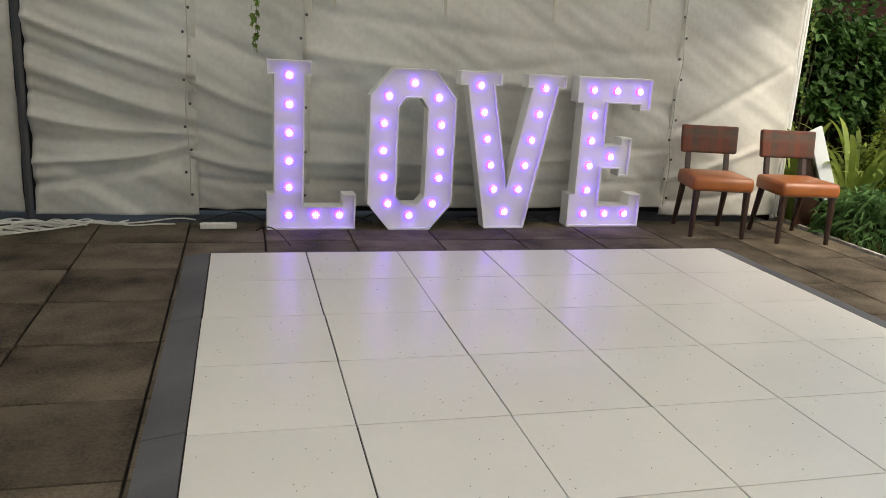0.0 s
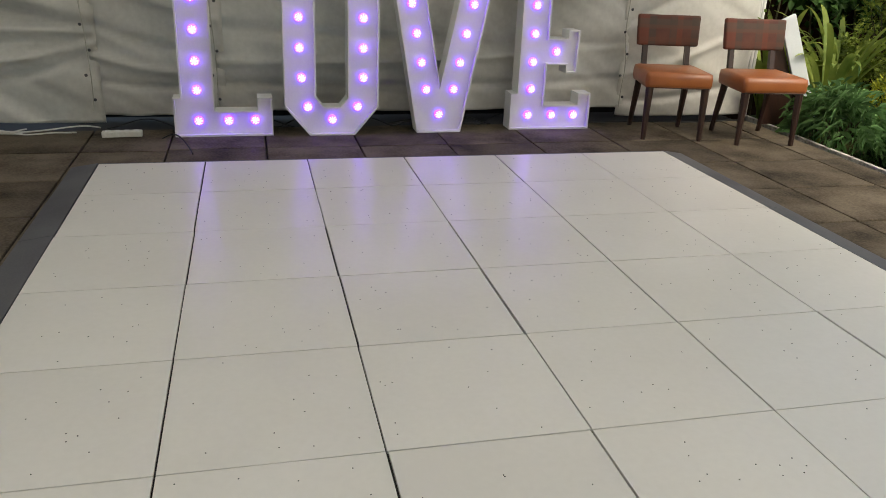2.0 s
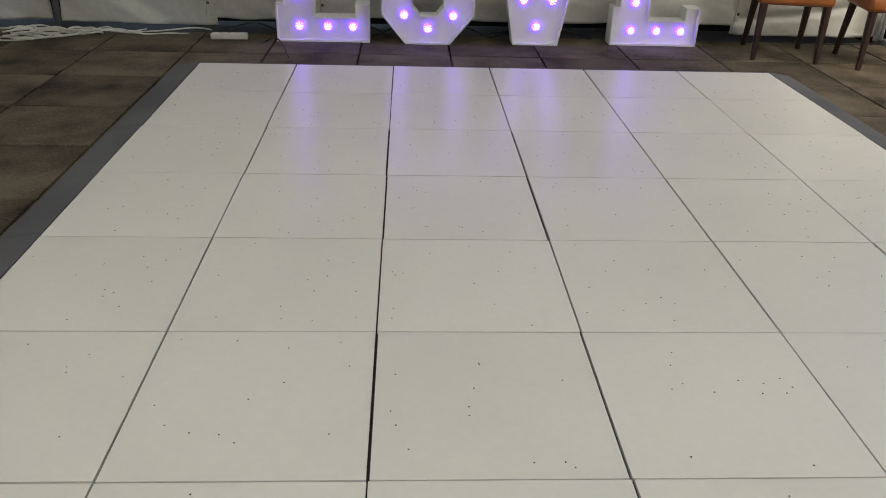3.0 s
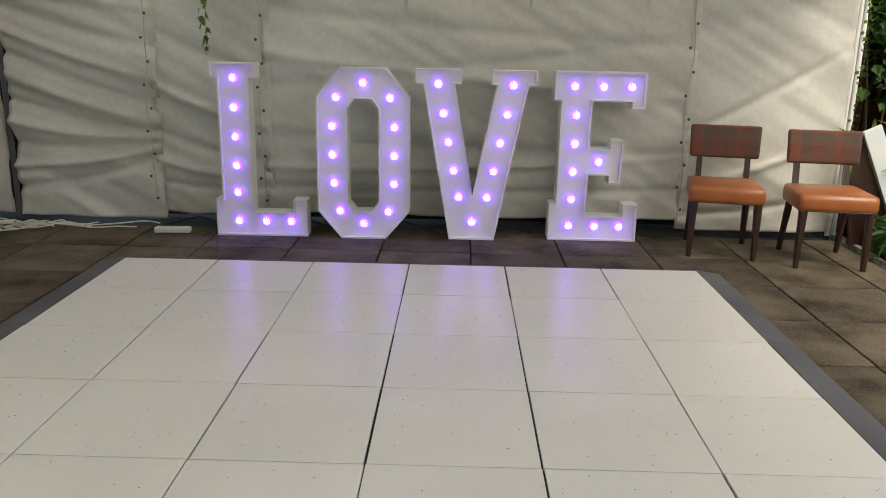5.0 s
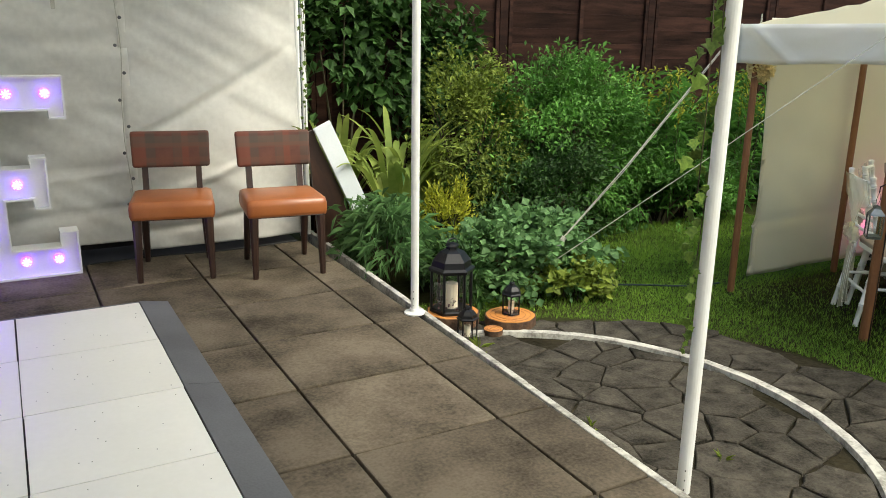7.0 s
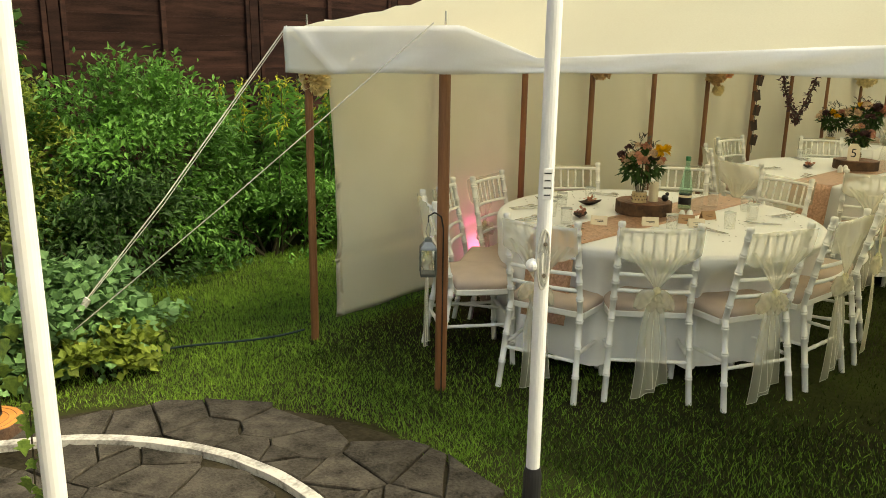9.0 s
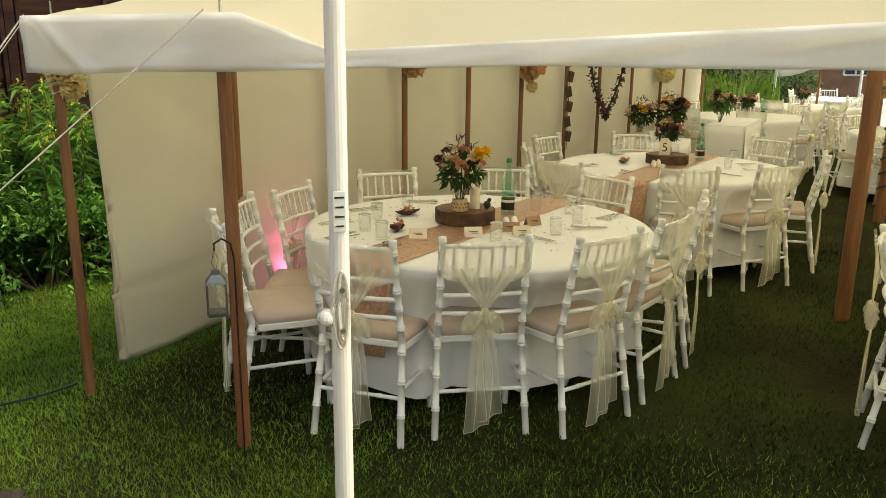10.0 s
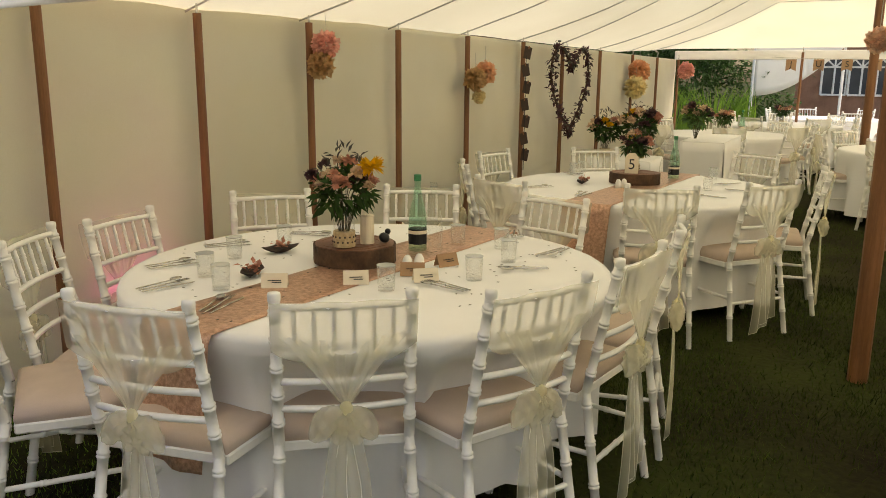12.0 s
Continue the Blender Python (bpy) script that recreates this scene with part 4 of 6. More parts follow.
def goldenrod(x, y, h):
    t = thing("goldenrod", pose(x, y, LAWN), "tall narrow-leaved plant with yellowing plumes", "plant", "tall plumed plants by the fence")
    pts, out, top, topo = [], [], [], []
    bm = bmesh.new()
    for q in range(9):
        a, r = random.uniform(0, math.tau), random.uniform(0.02, 0.2)
        bx, by, hh = r * math.cos(a), r * math.sin(a), h * random.uniform(0.75, 1.05)
        tx, ty = bx * 1.5, by * 1.5
        tube(bm, [(bx, by, 0), ((bx + tx) / 2, (by + ty) / 2, hh / 2), (tx, ty, hh)], [0.005, 0.004, 0.002], 4)
        for k in range(70):
            u = 0.12 + 0.86 * k / 70
            a2 = k * 2.4
            pts.append((bx + (tx - bx) * u, by + (ty - by) * u, hh * u))
            out.append((math.cos(a2), math.sin(a2), 0.15))
            if u > 0.84:
                for w in range(2):
                    top.append((bx + (tx - bx) * u + random.gauss(0, 0.015), by + (ty - by) * u + random.gauss(0, 0.015), hh * u))
                    topo.append((math.cos(a2) * 0.5, math.sin(a2) * 0.5, 0.8))
    tagged(part("stem_growth", bm, M_STEM, t), kind="stuff")
    leaves("foliage", np.array(pts), np.array(out), 0.13, M_LEAF, t, 0.17, 0.5)
    leaves("plume_growth", np.array(top), np.array(topo), 0.05, M_GOLD, t, 0.35, 0.1)
    return t


gr = goldenrod(8.25, 6.30, 1.38)
for k, (x, y) in enumerate(((8.6, 6.75), (8.9, 6.45), (9.25, 6.8), (9.55, 6.4), (9.9, 6.75), (10.3, 6.5), (8.55, 6.2), (9.2, 6.1), (10.7, 6.85), (11.1, 6.5))):
    copy_thing(gr, pose(x, y - 0.2, LAWN, 0, 0, k * 67))


def strap_plant(x, y):
    t = thing("strap_leaved_plant", pose(x, y, LAWN), "clump of arching yellow-striped strap leaves", "plant", "plants of the flower bed")
    for q in range(30):
        a, h, ln = q * 2.4, random.uniform(0.85, 1.2), random.uniform(0.30, 0.66)
        drop = random.uniform(0.55, 0.95)
        bm = bmesh.new()
        sheet(bm, 2, 12, lambda u, v: (lambda r, w: (r * math.cos(a) - w * math.sin(a), r * math.sin(a) + w * math.cos(a), h * (1.55 * v - drop * v ** 2.4) + (-0.005 if u == 0.5 else 0)))(0.03 + ln * v ** 1.4, (u - 0.5) * 0.062 * (1 - v ** 5) * (0.6 + 0.6 * v)))
        part("leaf", bm, M_LEAFS, t, smooth=True)
    return t


strap_plant(5.66, 5.95)
copy_thing(strap_plant(5.98, 6.25), pose(5.4, 6.40, LAWN, 0, 0, 80))


def ivy(x, y, z0, z1, label, n, r, big, side):
    """Two thin vines beside a post, with flat lobed leaves hanging along them."""
    t = thing("ivy_strand", pose(x, y, 0), label, "ivy", "trailing ivy")
    for k in range(2):
        bm = bmesh.new()
        tube(bm, [(side[0] * r * (1.2 + 0.6 * k) + 0.016 * math.sin(5 * v + 2 * k), side[1] * r * (1.2 + 0.6 * k) + 0.014 * math.cos(6 * v + k), z0 + (z1 - z0) * (v if k == 0 else 0.3 + 0.7 * v)) for v in (q / 40 for q in range(41))], 0.002, 4)
        part("vine", bm, M_STEM, t)
    for q in range(n):
        v = 1 - (q / n) ** 1.0
        s = big * random.uniform(0.6, 1.15) * (0.55 + 0.45 * v)
        bm = bmesh.new()
        prism(bm, [(0, 0), (0.42, 0.12), (0.36, 0.42), (0.72, 0.52), (0.26, 0.80), (0, 1.3), (-0.26, 0.80), (-0.72, 0.52), (-0.36, 0.42), (-0.42, 0.12)], -0.012, 0.012, "y")
        for w in bm.verts:
            w.co.y += 0.25 * abs(w.co.x)
        b = part("leaf", bm, M_LEAFI, t)
        o = random.uniform(0.6, 2.0 + 1.4 * v) * r
        b.matrix_basis = pose(side[0] * o + random.uniform(-0.02, 0.02), side[1] * o + random.uniform(-0.02, 0.02), z0 + (z1 - z0) * v, random.uniform(150, 205), random.uniform(-40, 40), -45 + random.uniform(-50, 50)) @ Matrix.Diagonal((s, s, s, 1))
    return t


M_LEAFI = mat("ivy_leaf", (0.20, 0.30, 0.05), (0.07, 0.13, 0.02), rough=0.5, coarse=4, fine=30, bump=0.1, vary=0.4, through_light=0.25, spec=0.3)
ivy(5.215, 2.44, 0.38, 2.3, "green ivy trailing beside a white post", 64, 0.034, 0.062, (-0.8, 0.6))
ivy(5.02, 6.08, 0.75, 2.3, "small ivy creeping up the tent's corner pole", 40, 0.03, 0.04, (-0.3, -0.9))
ivy(0.30, 5.98, 1.28, 2.45, "dark ivy garland hanging above the letter", 44, 0.02, 0.07, (0.0, -0.9))

# trees beyond the fence
def tree(x, y, h, r, n):
    t = thing("tree", pose(x, y, LAWN), "leafy green tree beyond the garden fence", "tree", "trees beyond the fence")
    bm = bmesh.new()
    tube(bm, [(0, 0, 0), (0.05, 0, h * 0.35), (0, 0.05, h * 0.7)], [0.14, 0.11, 0.05], 8)
    for q in range(7):
        a = q * 2.4
        tube(bm, [(0.03, 0, h * (0.3 + 0.05 * q)), (r * 0.35 * math.cos(a), r * 0.35 * math.sin(a), h * (0.45 + 0.05 * q)), (r * 0.75 * math.cos(a), r * 0.75 * math.sin(a), h * (0.52 + 0.06 * q))], [0.06, 0.035, 0.012], 6)
    part("trunk", bm, M_BARK, t)
    p, o = cloud(n, (r, r, h * 0.42), 90, 0.1, -0.9)
    p[:, 2] += h * 0.62
    leaves("crown", p, o, 0.16, M_LEAFD, t, 0.6, 0.4)
    return t


tr = tree(11.2, 8.7, 4.2, 1.5, 4200)
for x, y in ((14.2, 8.9), (17.5, 9.2), (8.2, 10.2), (5.6, 9.0)):
    copy_thing(tr, pose(x, y, LAWN, 0, 0, x * 40))

# ---- lanterns, logs, ropes ----
def log_slice(x, y, z, r, h, top, label, group="log slices"):
    t = thing("log_slice", pose(x, y, z), label, "log slice", group)
    seg = 30
    rad = [r * (1 + 0.07 * wave(math.cos(a * math.tau / seg) * 1.5 + x, math.sin(a * math.tau / seg) * 1.5 + y, 1.4) + 0.012 * random.uniform(-1, 1)) for a in range(seg)]
    bm = bmesh.new()
    prism(bm, [(rad[a] * math.cos(a * math.tau / seg), rad[a] * math.sin(a * math.tau / seg)) for a in range(seg)], 0, h - 0.003, "z")
    part("bark", bm, M_BARK, t, "rough dark bark")
    bm = bmesh.new()
    prism(bm, [(0.95 * rad[a] * math.cos(a * math.tau / seg), 0.95 * rad[a] * math.sin(a * math.tau / seg)) for a in range(seg)], h - 0.004, h, "z")
    part("cut_face", bm, top, t)
    for f in (0.3, 0.6, 0.8):
        bm = bmesh.new()
        tube(bm, [(f * rad[a % seg] * math.cos(a * math.tau / seg), f * rad[a % seg] * math.sin(a * math.tau / seg), h) for a in range(seg + 1)], 0.0016, 4)
        part("growth_ring", bm, M_LOGDARK, t)
    return t


def lantern(x, y, z, s, turn, label, sides=6, group="lanterns"):
    """A black metal lantern with glass sides and a candle; s is its height."""
    t = thing("lantern", pose(x, y, z, 0, 0, turn), label, "lantern", group)
    w = 0.27 * s
    def ring(r, k):
        a = (k + 0.5) * math.tau / sides
        return r * math.cos(a), r * math.sin(a)
    bm = bmesh.new()
    lathe(bm, [(w * 1.08, 0), (w * 1.08, 0.035 * s), (w, 0.05 * s)], seg=sides, m=pose(0, 0, 0, 0, 0, 180 / sides))
    part("base", bm, M_IRON, t)
    for k in range(sides):
        bm = bmesh.new()
        rod(bm, (*ring(w, k), 0.04 * s), (*ring(w, k), 0.58 * s), 0.022 * s, 0.022 * s, 5)
        part("upright", bm, M_IRON, t)
        a, b = ring(w * 0.97, k), ring(w * 0.97, k + 1)
        part_pane = raw("pane", [(*a, 0.05 * s), (*b, 0.05 * s), (*b, 0.57 * s), (*a, 0.57 * s)], [(0, 1, 2, 3)], M_GLASS, t)
        part_pane.visible_shadow = False
    bm = bmesh.new()
    lathe(bm, [(w * 1.15, 0.57 * s), (w * 1.18, 0.61 * s), (w * 1.02, 0.64 * s), (w * 0.95, 0.72 * s), (w * 0.62, 0.83 * s), (w * 0.3, 0.87 * s), (w * 0.28, 0.90 * s), (w * 0.36, 0.91 * s), (w * 0.3, 0.94 * s), (0.001, 0.96 * s)], seg=sides, m=pose(0, 0, 0, 0, 0, 180 / sides))
    roof = part("roof", bm, M_IRON, t)
    bm = bmesh.new()
    tube(bm, [(0.09 * s * math.cos(a * 0.35), 0, 0.94 * s + 0.07 * s * math.sin(a * 0.35)) for a in range(10)], 0.009 * s, 5)
    part("handle", bm, M_IRON, roof)
    bm = bmesh.new()
    lathe(bm, [(0.09 * s, 0.05 * s), (0.092 * s, 0.38 * s), (0.07 * s, 0.40 * s), (0.02 * s, 0.39 * s)], seg=14)
    part("candle", bm, M_WAX, t, "ivory pillar candle")
    p = np.random.normal(size=(70, 3)) * np.array((0.09, 0.09, 0.03)) * s + np.array((0, 0, 0.1 * s))
    leaves("potpourri", p, np.tile((0, 0, 1.0), (70, 1)), 0.05 * s, M_PURPLE, t, 0.8)
    return t


log_slice(5.63, 4.26, -0.185, 0.15, 0.07, M_LOGEND, "orange varnished log slice under a lantern")
log_slice(5.34, 4.45, -0.185, 0.16, 0.08, M_LOGEND, "orange varnished log slice at the patio's edge")
log_slice(5.45, 4.16, -0.185, 0.055, 0.045, M_LOGEND, "small orange cut log piece")
lantern(5.335, 4.455, -0.105, 0.44, 10, "tall black metal lantern with a cream candle on a log slice")
lantern(5.645, 4.275, -0.115, 0.205, 25, "small black metal lantern on an orange log slice")
lantern(5.30, 4.20, -0.185, 0.20, 0, "small black metal lantern beside the patio")


def rope(points, r, label, runner=None):
    t = thing("guy_rope", pose(0, 0, 0), label, "rope", "guy ropes of the marquee")
    bm = bmesh.new()
    tube(bm, points, r, 5)
    part("line", bm, M_ROPE, t)
    if runner:
        bm = bmesh.new()
        a, b = Vector(runner[0]), Vector(runner[1])
        rod(bm, a, b, 0.02, 0.014, 8)
        part("runner", bm, M_ROPE, t, "pale wooden runner")
    return t


stake = thing("tent_stake", pose(6.03, 4.72, LAWN), "dark iron stake driven into the bed", "stake")
bm = bmesh.new()
rod(bm, (0, 0, 0), (-0.03, 0.03, 0.22), 0.012, 0.010, 8)
part("pin", bm, M_IRON, stake)
rope([(7.32, 4.25, 1.585), (6.67, 4.48, 0.70), (6.02, 4.72, -0.12)], 0.0036, "pale guy rope from the tent's corner", ((6.285, 4.622, 0.205), (6.225, 4.645, 0.11)))
rope([(7.32, 4.26, 1.56), (6.67, 4.50, 0.66), (6.02, 4.73, -0.13)], 0.0025, "thin doubled guy rope from the tent's corner")
rope([(7.25, 3.12, 1.59), (6.66, 3.91, 0.75), (6.03, 4.72, -0.10)], 0.003, "brown guy rope from the tent's eave")
bm = bmesh.new()
tube(bm, [(6.4 + 1.0 * v, 4.62 - 0.33 * v + 0.05 * math.sin(6 * v), LAWN + 0.03) for v in (q / 12 for q in range(13))], 0.007, 5)
cable_lawn = thing("cable", pose(0, 0, 0), "dark green cable lying across the lawn", "cable")
part("lead", bm, mat("dark_green_cable", (0.01, 0.03, 0.015), rough=0.5), cable_lawn)

# cleat, knob and rope on the awning post
CLEAT = Matrix.Rotation(radians(-48), 4, "Z")
bm = bmesh.new()
bmesh.ops.create_uvsphere(bm, u_segments=14, v_segments=10, radius=0.019, matrix=CLEAT @ Matrix.Translation((-0.031, -0.018, 1.10)))
part("knob", bm, M_POLE, post3, "round white knob")
for k in range(5):
    bm = bmesh.new()
    tube(bm, [CLEAT @ Vector(((0.005 + 0.0028 * k) * math.sin(a * math.tau / 24) + 0.003 * math.sin(k), -0.028 - 0.002 * (k % 3), 1.135 - 0.004 * k + (0.062 + 0.006 * k) * math.cos(a * math.tau / 24))) for a in range(25)], 0.0034, 5)
    part("cord_loop", bm, M_ROPE, post3, "white cord looped on a cleat")
for dz in (1.075, 1.165):
    bm = bmesh.new()
    rod(bm, CLEAT @ Vector((0, -0.018, dz)), CLEAT @ Vector((0, -0.040, dz)), 0.007, 0.006, 8)
    part("cleat_bolt", bm, M_STEEL, post3)
bm = bmesh.new()
box(bm, CLEAT @ Vector((0, -0.0215, 1.33)), (0.026, 0.003, 0.085), 0.001, CLEAT)
lab = part("label", bm, M_POLE, post3, "white printed label")
for k in range(4):
    bm = bmesh.new()
    box(bm, CLEAT @ Vector((0, -0.0237, 1.36 - 0.02 * k)), (0.020 - 0.003 * (k % 2), 0.0012, 0.0035), 0.0, CLEAT)
    part("printed_line", bm, M_INK, lab)

# ---- things along the tent wall ----
board = thing("folded_table", pose(5.43, 5.86, 0.0, 0, -25, 0), "folded white-edged trestle table leaning by the bed", "table")
bm = bmesh.new()
box(bm, (0.03, 0, 0.47), (0.135, 0.03, 0.94), 0.006)
part("top", bm, mat("pale_blue_white_laminate", (0.70, 0.74, 0.76), (0.62, 0.66, 0.68), rough=0.25), board, "pale blue-white laminate face")
bm = bmesh.new()
prism(bm, [(-0.04, 0.02), (-0.36, 0.17), (-0.08, 0.93), (-0.04, 0.93)], 0.02, 0.05, "y")
part("frame", bm, M_WALNUT, board, "dark brown triangular panel")


def lead(points, r, material, label, extra=0.0):
    t = thing("cable", pose(0, 0, 0), label, "cable", "cables along the tent wall")
    bm = bmesh.new()
    tube(bm, points, r, 5)
    part("lead", bm, material, t)
    return t


tangle = random.Random(11)
for k in range(7):
    q = [tangle.uniform(0, 6) for _ in range(6)]
    reach = tangle.uniform(0.5, 1.45)
    lead([(-1.55 + reach * v + 0.10 * math.sin(7 * v + q[0]) * (1 - v), 5.86 + 0.10 * math.sin(9 * v + q[1]) * (1 - 0.7 * v) + 0.04 * math.sin(17 * v + q[2]) + 0.02 * k * v, 0.006 + 0.035 * abs(math.sin(6 * v + q[3])) * (1 - 0.6 * v)) for v in (p / 60 for p in range(61))], 0.0055, M_CABLEW, "white mains cable lying in loose loops on the paving")
for cx, cy, r0 in ((-1.30, 5.72, 0.17), (-1.42, 5.62, 0.13), (-1.12, 5.80, 0.12)):
    lead([(cx + (r0 + 0.02 * math.sin(a * 0.9)) * math.cos(a * 0.42) + 0.004 * a, cy + (0.6 * r0 + 0.02 * math.cos(a * 0.7)) * math.sin(a * 0.42), 0.008 + 0.001 * a) for a in range(40)], 0.0055, M_CABLEW, "white cable coiled on the paving")
for k in range(6):
    lead([(-0.1 + 0.5 * k + 0.8 * v, 6.0 + 0.05 * math.sin(8 * v + k * 2), 0.01 + 0.07 * abs(math.sin(5 * v + k)) * math.sin(math.pi * v)) for v in (q / 24 for q in range(25))], 0.006, M_BLACK, "black cable looped behind the letters")
lead([(0.30 + 0.22 * v, 5.68 - 0.42 * v ** 2, 0.010 + 0.045 * math.sin(math.pi * v)) for v in (q / 14 for q in range(15))], 0.005, M_BLACK, "black cable running to the dance floor")
lead([(3.5 + 1.4 * v, 5.98 + 0.03 * math.sin(7 * v), 0.012) for v in (q / 14 for q in range(15))], 0.006, M_BLACK, "black cable along the foot of the wall")
strip = thing("extension_lead", pose(0.03, 5.80, 0.0, 0, 0, 4), "white extension socket strip lying on the paving", "extension lead")
bm = bmesh.new()
box(bm, (0, 0, 0.02), (0.26, 0.06, 0.04), 0.008)
part("body", bm, M_CABLEW, strip)
for k in range(4):
    bm = bmesh.new()
    box(bm, (-0.09 + 0.06 * k, 0, 0.041), (0.035, 0.035, 0.004), 0.002)
    part("socket", bm, M_POLE, strip)

for x in (-0.183, 0.657, 3.80):
    lace = thing("wall_lacing", pose(x, 6.085, 0), "laced seam with cord loops and eyelets in the tent wall", "lacing", "laced seams of the tent wall")
    bm = bmesh.new()
    tube(bm, [(0.012 * math.sin(13 * v), -0.02 + 0.012 * math.sin(29 * v), 0.12 + 2.1 * v) for v in (q / 60 for q in range(61))], 0.004, 4)
    part("cord", bm, M_ROPE, lace)
    for k in range(12):
        bm = bmesh.new()
        lathe(bm, [(0.005, 0), (0.011, 0.002), (0.011, 0.004), (0.005, 0.005)], (0, 0, 0), 10, pose(0.02 * (-1) ** k, -0.022, 0.2 + 0.17 * k, 90))
        part("eyelet", bm, M_RAMP, lace, "dull metal eyelet")
for k, x in enumerate((0.88, 1.73, 2.62, 3.45)):
    st = thing("hanging_strap", pose(x, 6.05, 1.62 - 0.02 * (k % 2)), "short grey strap hanging from the tent wall", "strap", "straps on the tent wall")
    bm = bmesh.new()
    sheet(bm, 2, 8, lambda u, v: (0.024 * (u - 0.5), 0.01 * math.sin(5 * v), 0.85 * v))
    solid(part("webbing", bm, M_ROPE, st), 0.003)
for x, y in ((5.0, 6.16), (5.06, 6.2), (-1.31, 6.17), (-1.34, 6.22)):
    cp = thing("corner_pole", pose(x, y, 0), "white painted pole at the tent wall's end" if x > 0 else "dark shaded pole in the gap of the tent wall", "pole", "poles of the tent wall")
    bm = bmesh.new()
    rod(bm, (0, 0, 0), (0, 0, 2.4), 0.02, 0.02, 12)
    # poles in the gap are dark grey, not white: the gap's shade as colour
    part("shaft", bm, M_POLE if x > 0 else M_RAMP, cp)


# ---- on the tables ----
TOP = LAWN + 0.7495


def tumbler(x, y, z=TOP, s=1.0):
    t = thing("glass_tumbler", pose(x, y, z), "clear glass tumbler on the tablecloth", "glass", "tumblers on the tables")
    bm = bmesh.new()
    lathe(bm, [(0.029 * s, 0), (0.033 * s, 0.088 * s), (0.0315 * s, 0.088 * s), (0.028 * s, 0.012 * s), (0.001, 0.012 * s)], seg=18)
    g = part("wall", bm, M_GLASS, t, smooth=True)
    g.visible_shadow = False
    bm = bmesh.new()
    lathe(bm, [(0.0325 * s, 0.0865 * s), (0.0335 * s, 0.0875 * s), (0.0335 * s, 0.089 * s), (0.0315 * s, 0.089 * s)], seg=18)
    part("lip", bm, M_LEDGE, t)
    return t


# pale colour of the tumbler lip, painted as the glint along the rim
M_LEDGE = mat("glass_edge_shine", (0.75, 0.78, 0.76), rough=0.1, bump=0, sheer=0.35)


def cutlery(x, y, turn):
    t = thing("cutlery_set", pose(x, y, TOP + 0.001, 0, 0, turn), "polished steel knife, fork and spoon laid together", "cutlery", "cutlery on the tables")
    for k, kind in enumerate(("knife", "fork", "spoon")):
        oy, tilt = (k - 1) * 0.022, (k - 1) * 5
        m = pose(0, oy, 0.004 + 0.002 * k, 0, 0, tilt)
        bm = bmesh.new()
        box(bm, (0, 0, 0), (0.10, 0.008, 0.004), 0.0015)
        if kind == "knife":
            prism(bm, [(0.05, -0.005), (0.13, -0.010), (0.145, 0.002), (0.05, 0.005)], -0.001, 0.001, "z")
        elif kind == "fork":
            box(bm, (0.075, 0, 0.002), (0.05, 0.006, 0.003))
            for q in range(4):
                box(bm, (0.12, -0.009 + 0.006 * q, 0.004), (0.045, 0.0025, 0.002))
            box(bm, (0.098, 0, 0.003), (0.006, 0.021, 0.002))
        else:
            box(bm, (0.07, 0, 0.001), (0.05, 0.005, 0.003))
            bmesh.ops.create_uvsphere(bm, u_segments=10, v_segments=6, radius=0.02, matrix=Matrix.Translation((0.112, 0, 0.004)) @ Matrix.Diagonal((1.25, 0.85, 0.2, 1)))
        ob = part(kind, bm, M_STEEL, t)
        ob.matrix_basis = m
    return t


def favour(x, y, turn):
    t = thing("folded_napkin", pose(x, y, TOP + 0.002, 0, 0, turn), "dark brown folded paper favour with a peach flower", "napkin", "favours on the tables")
    bm = bmesh.new()
    sheet(bm, 8, 4, lambda u, v: (0.16 * (u - 0.5), 0.07 * (v - 0.5) * (1 - abs(2 * u - 1) ** 3), 0.03 * abs(2 * v - 1) * (1 - abs(2 * u - 1)) + 0.03 * abs(2 * u - 1) ** 2))
    solid(part("paper", bm, M_DARKCARD, t), 0.003)
    p = np.random.normal(size=(30, 3)) * np.array((0.014, 0.014, 0.008)) + np.array((0.0, 0, 0.03))
    leaves("petals", p, np.tile((0, 0, 1.0), (30, 1)), 0.025, M_PINK, t, 0.9)
    return t


def place_card(x, y, turn, material, label):
    t = thing("place_card", pose(x, y, TOP + 0.001, 0, 0, turn), label, "card", "place cards on the tables")
    bm = bmesh.new()
    prism(bm, [(-0.022, 0), (-0.019, 0), (0, 0.044), (0.019, 0), (0.022, 0), (0.001, 0.048), (-0.001, 0.048)], -0.045, 0.045, "x")
    card = part("card", bm, material, t)
    for k in range(2):
        bm = bmesh.new()
        box(bm, (0.0 + 0.008 * k, -0.0125 - 0.003 * k, 0.026 - 0.007 * k), (0.045 - 0.012 * k, 0.001, 0.003), m=pose(0, 0, 0, -25))
        part("written_line", bm, M_INK, card)
    return t


def shaker(x, y):
    t = thing("salt_shaker", pose(x, y, TOP), "small white egg-shaped salt shaker", "shaker", "salt and pepper shakers")
    bm = bmesh.new()
    lathe(bm, [(0.018, 0), (0.021, 0.02), (0.018, 0.045), (0.010, 0.06), (0.001, 0.064)], seg=14)
    part("body", bm, M_CHAIR, t, smooth=True)
    for k in range(3):
        bm = bmesh.new()
        rod(bm, (0.004 * math.cos(k * 2.1), 0.004 * math.sin(k * 2.1), 0.058), (0.004 * math.cos(k * 2.1), 0.004 * math.sin(k * 2.1), 0.0642), 0.0012, 0.0012, 5)
        part("hole", bm, M_INK, t)
    return t


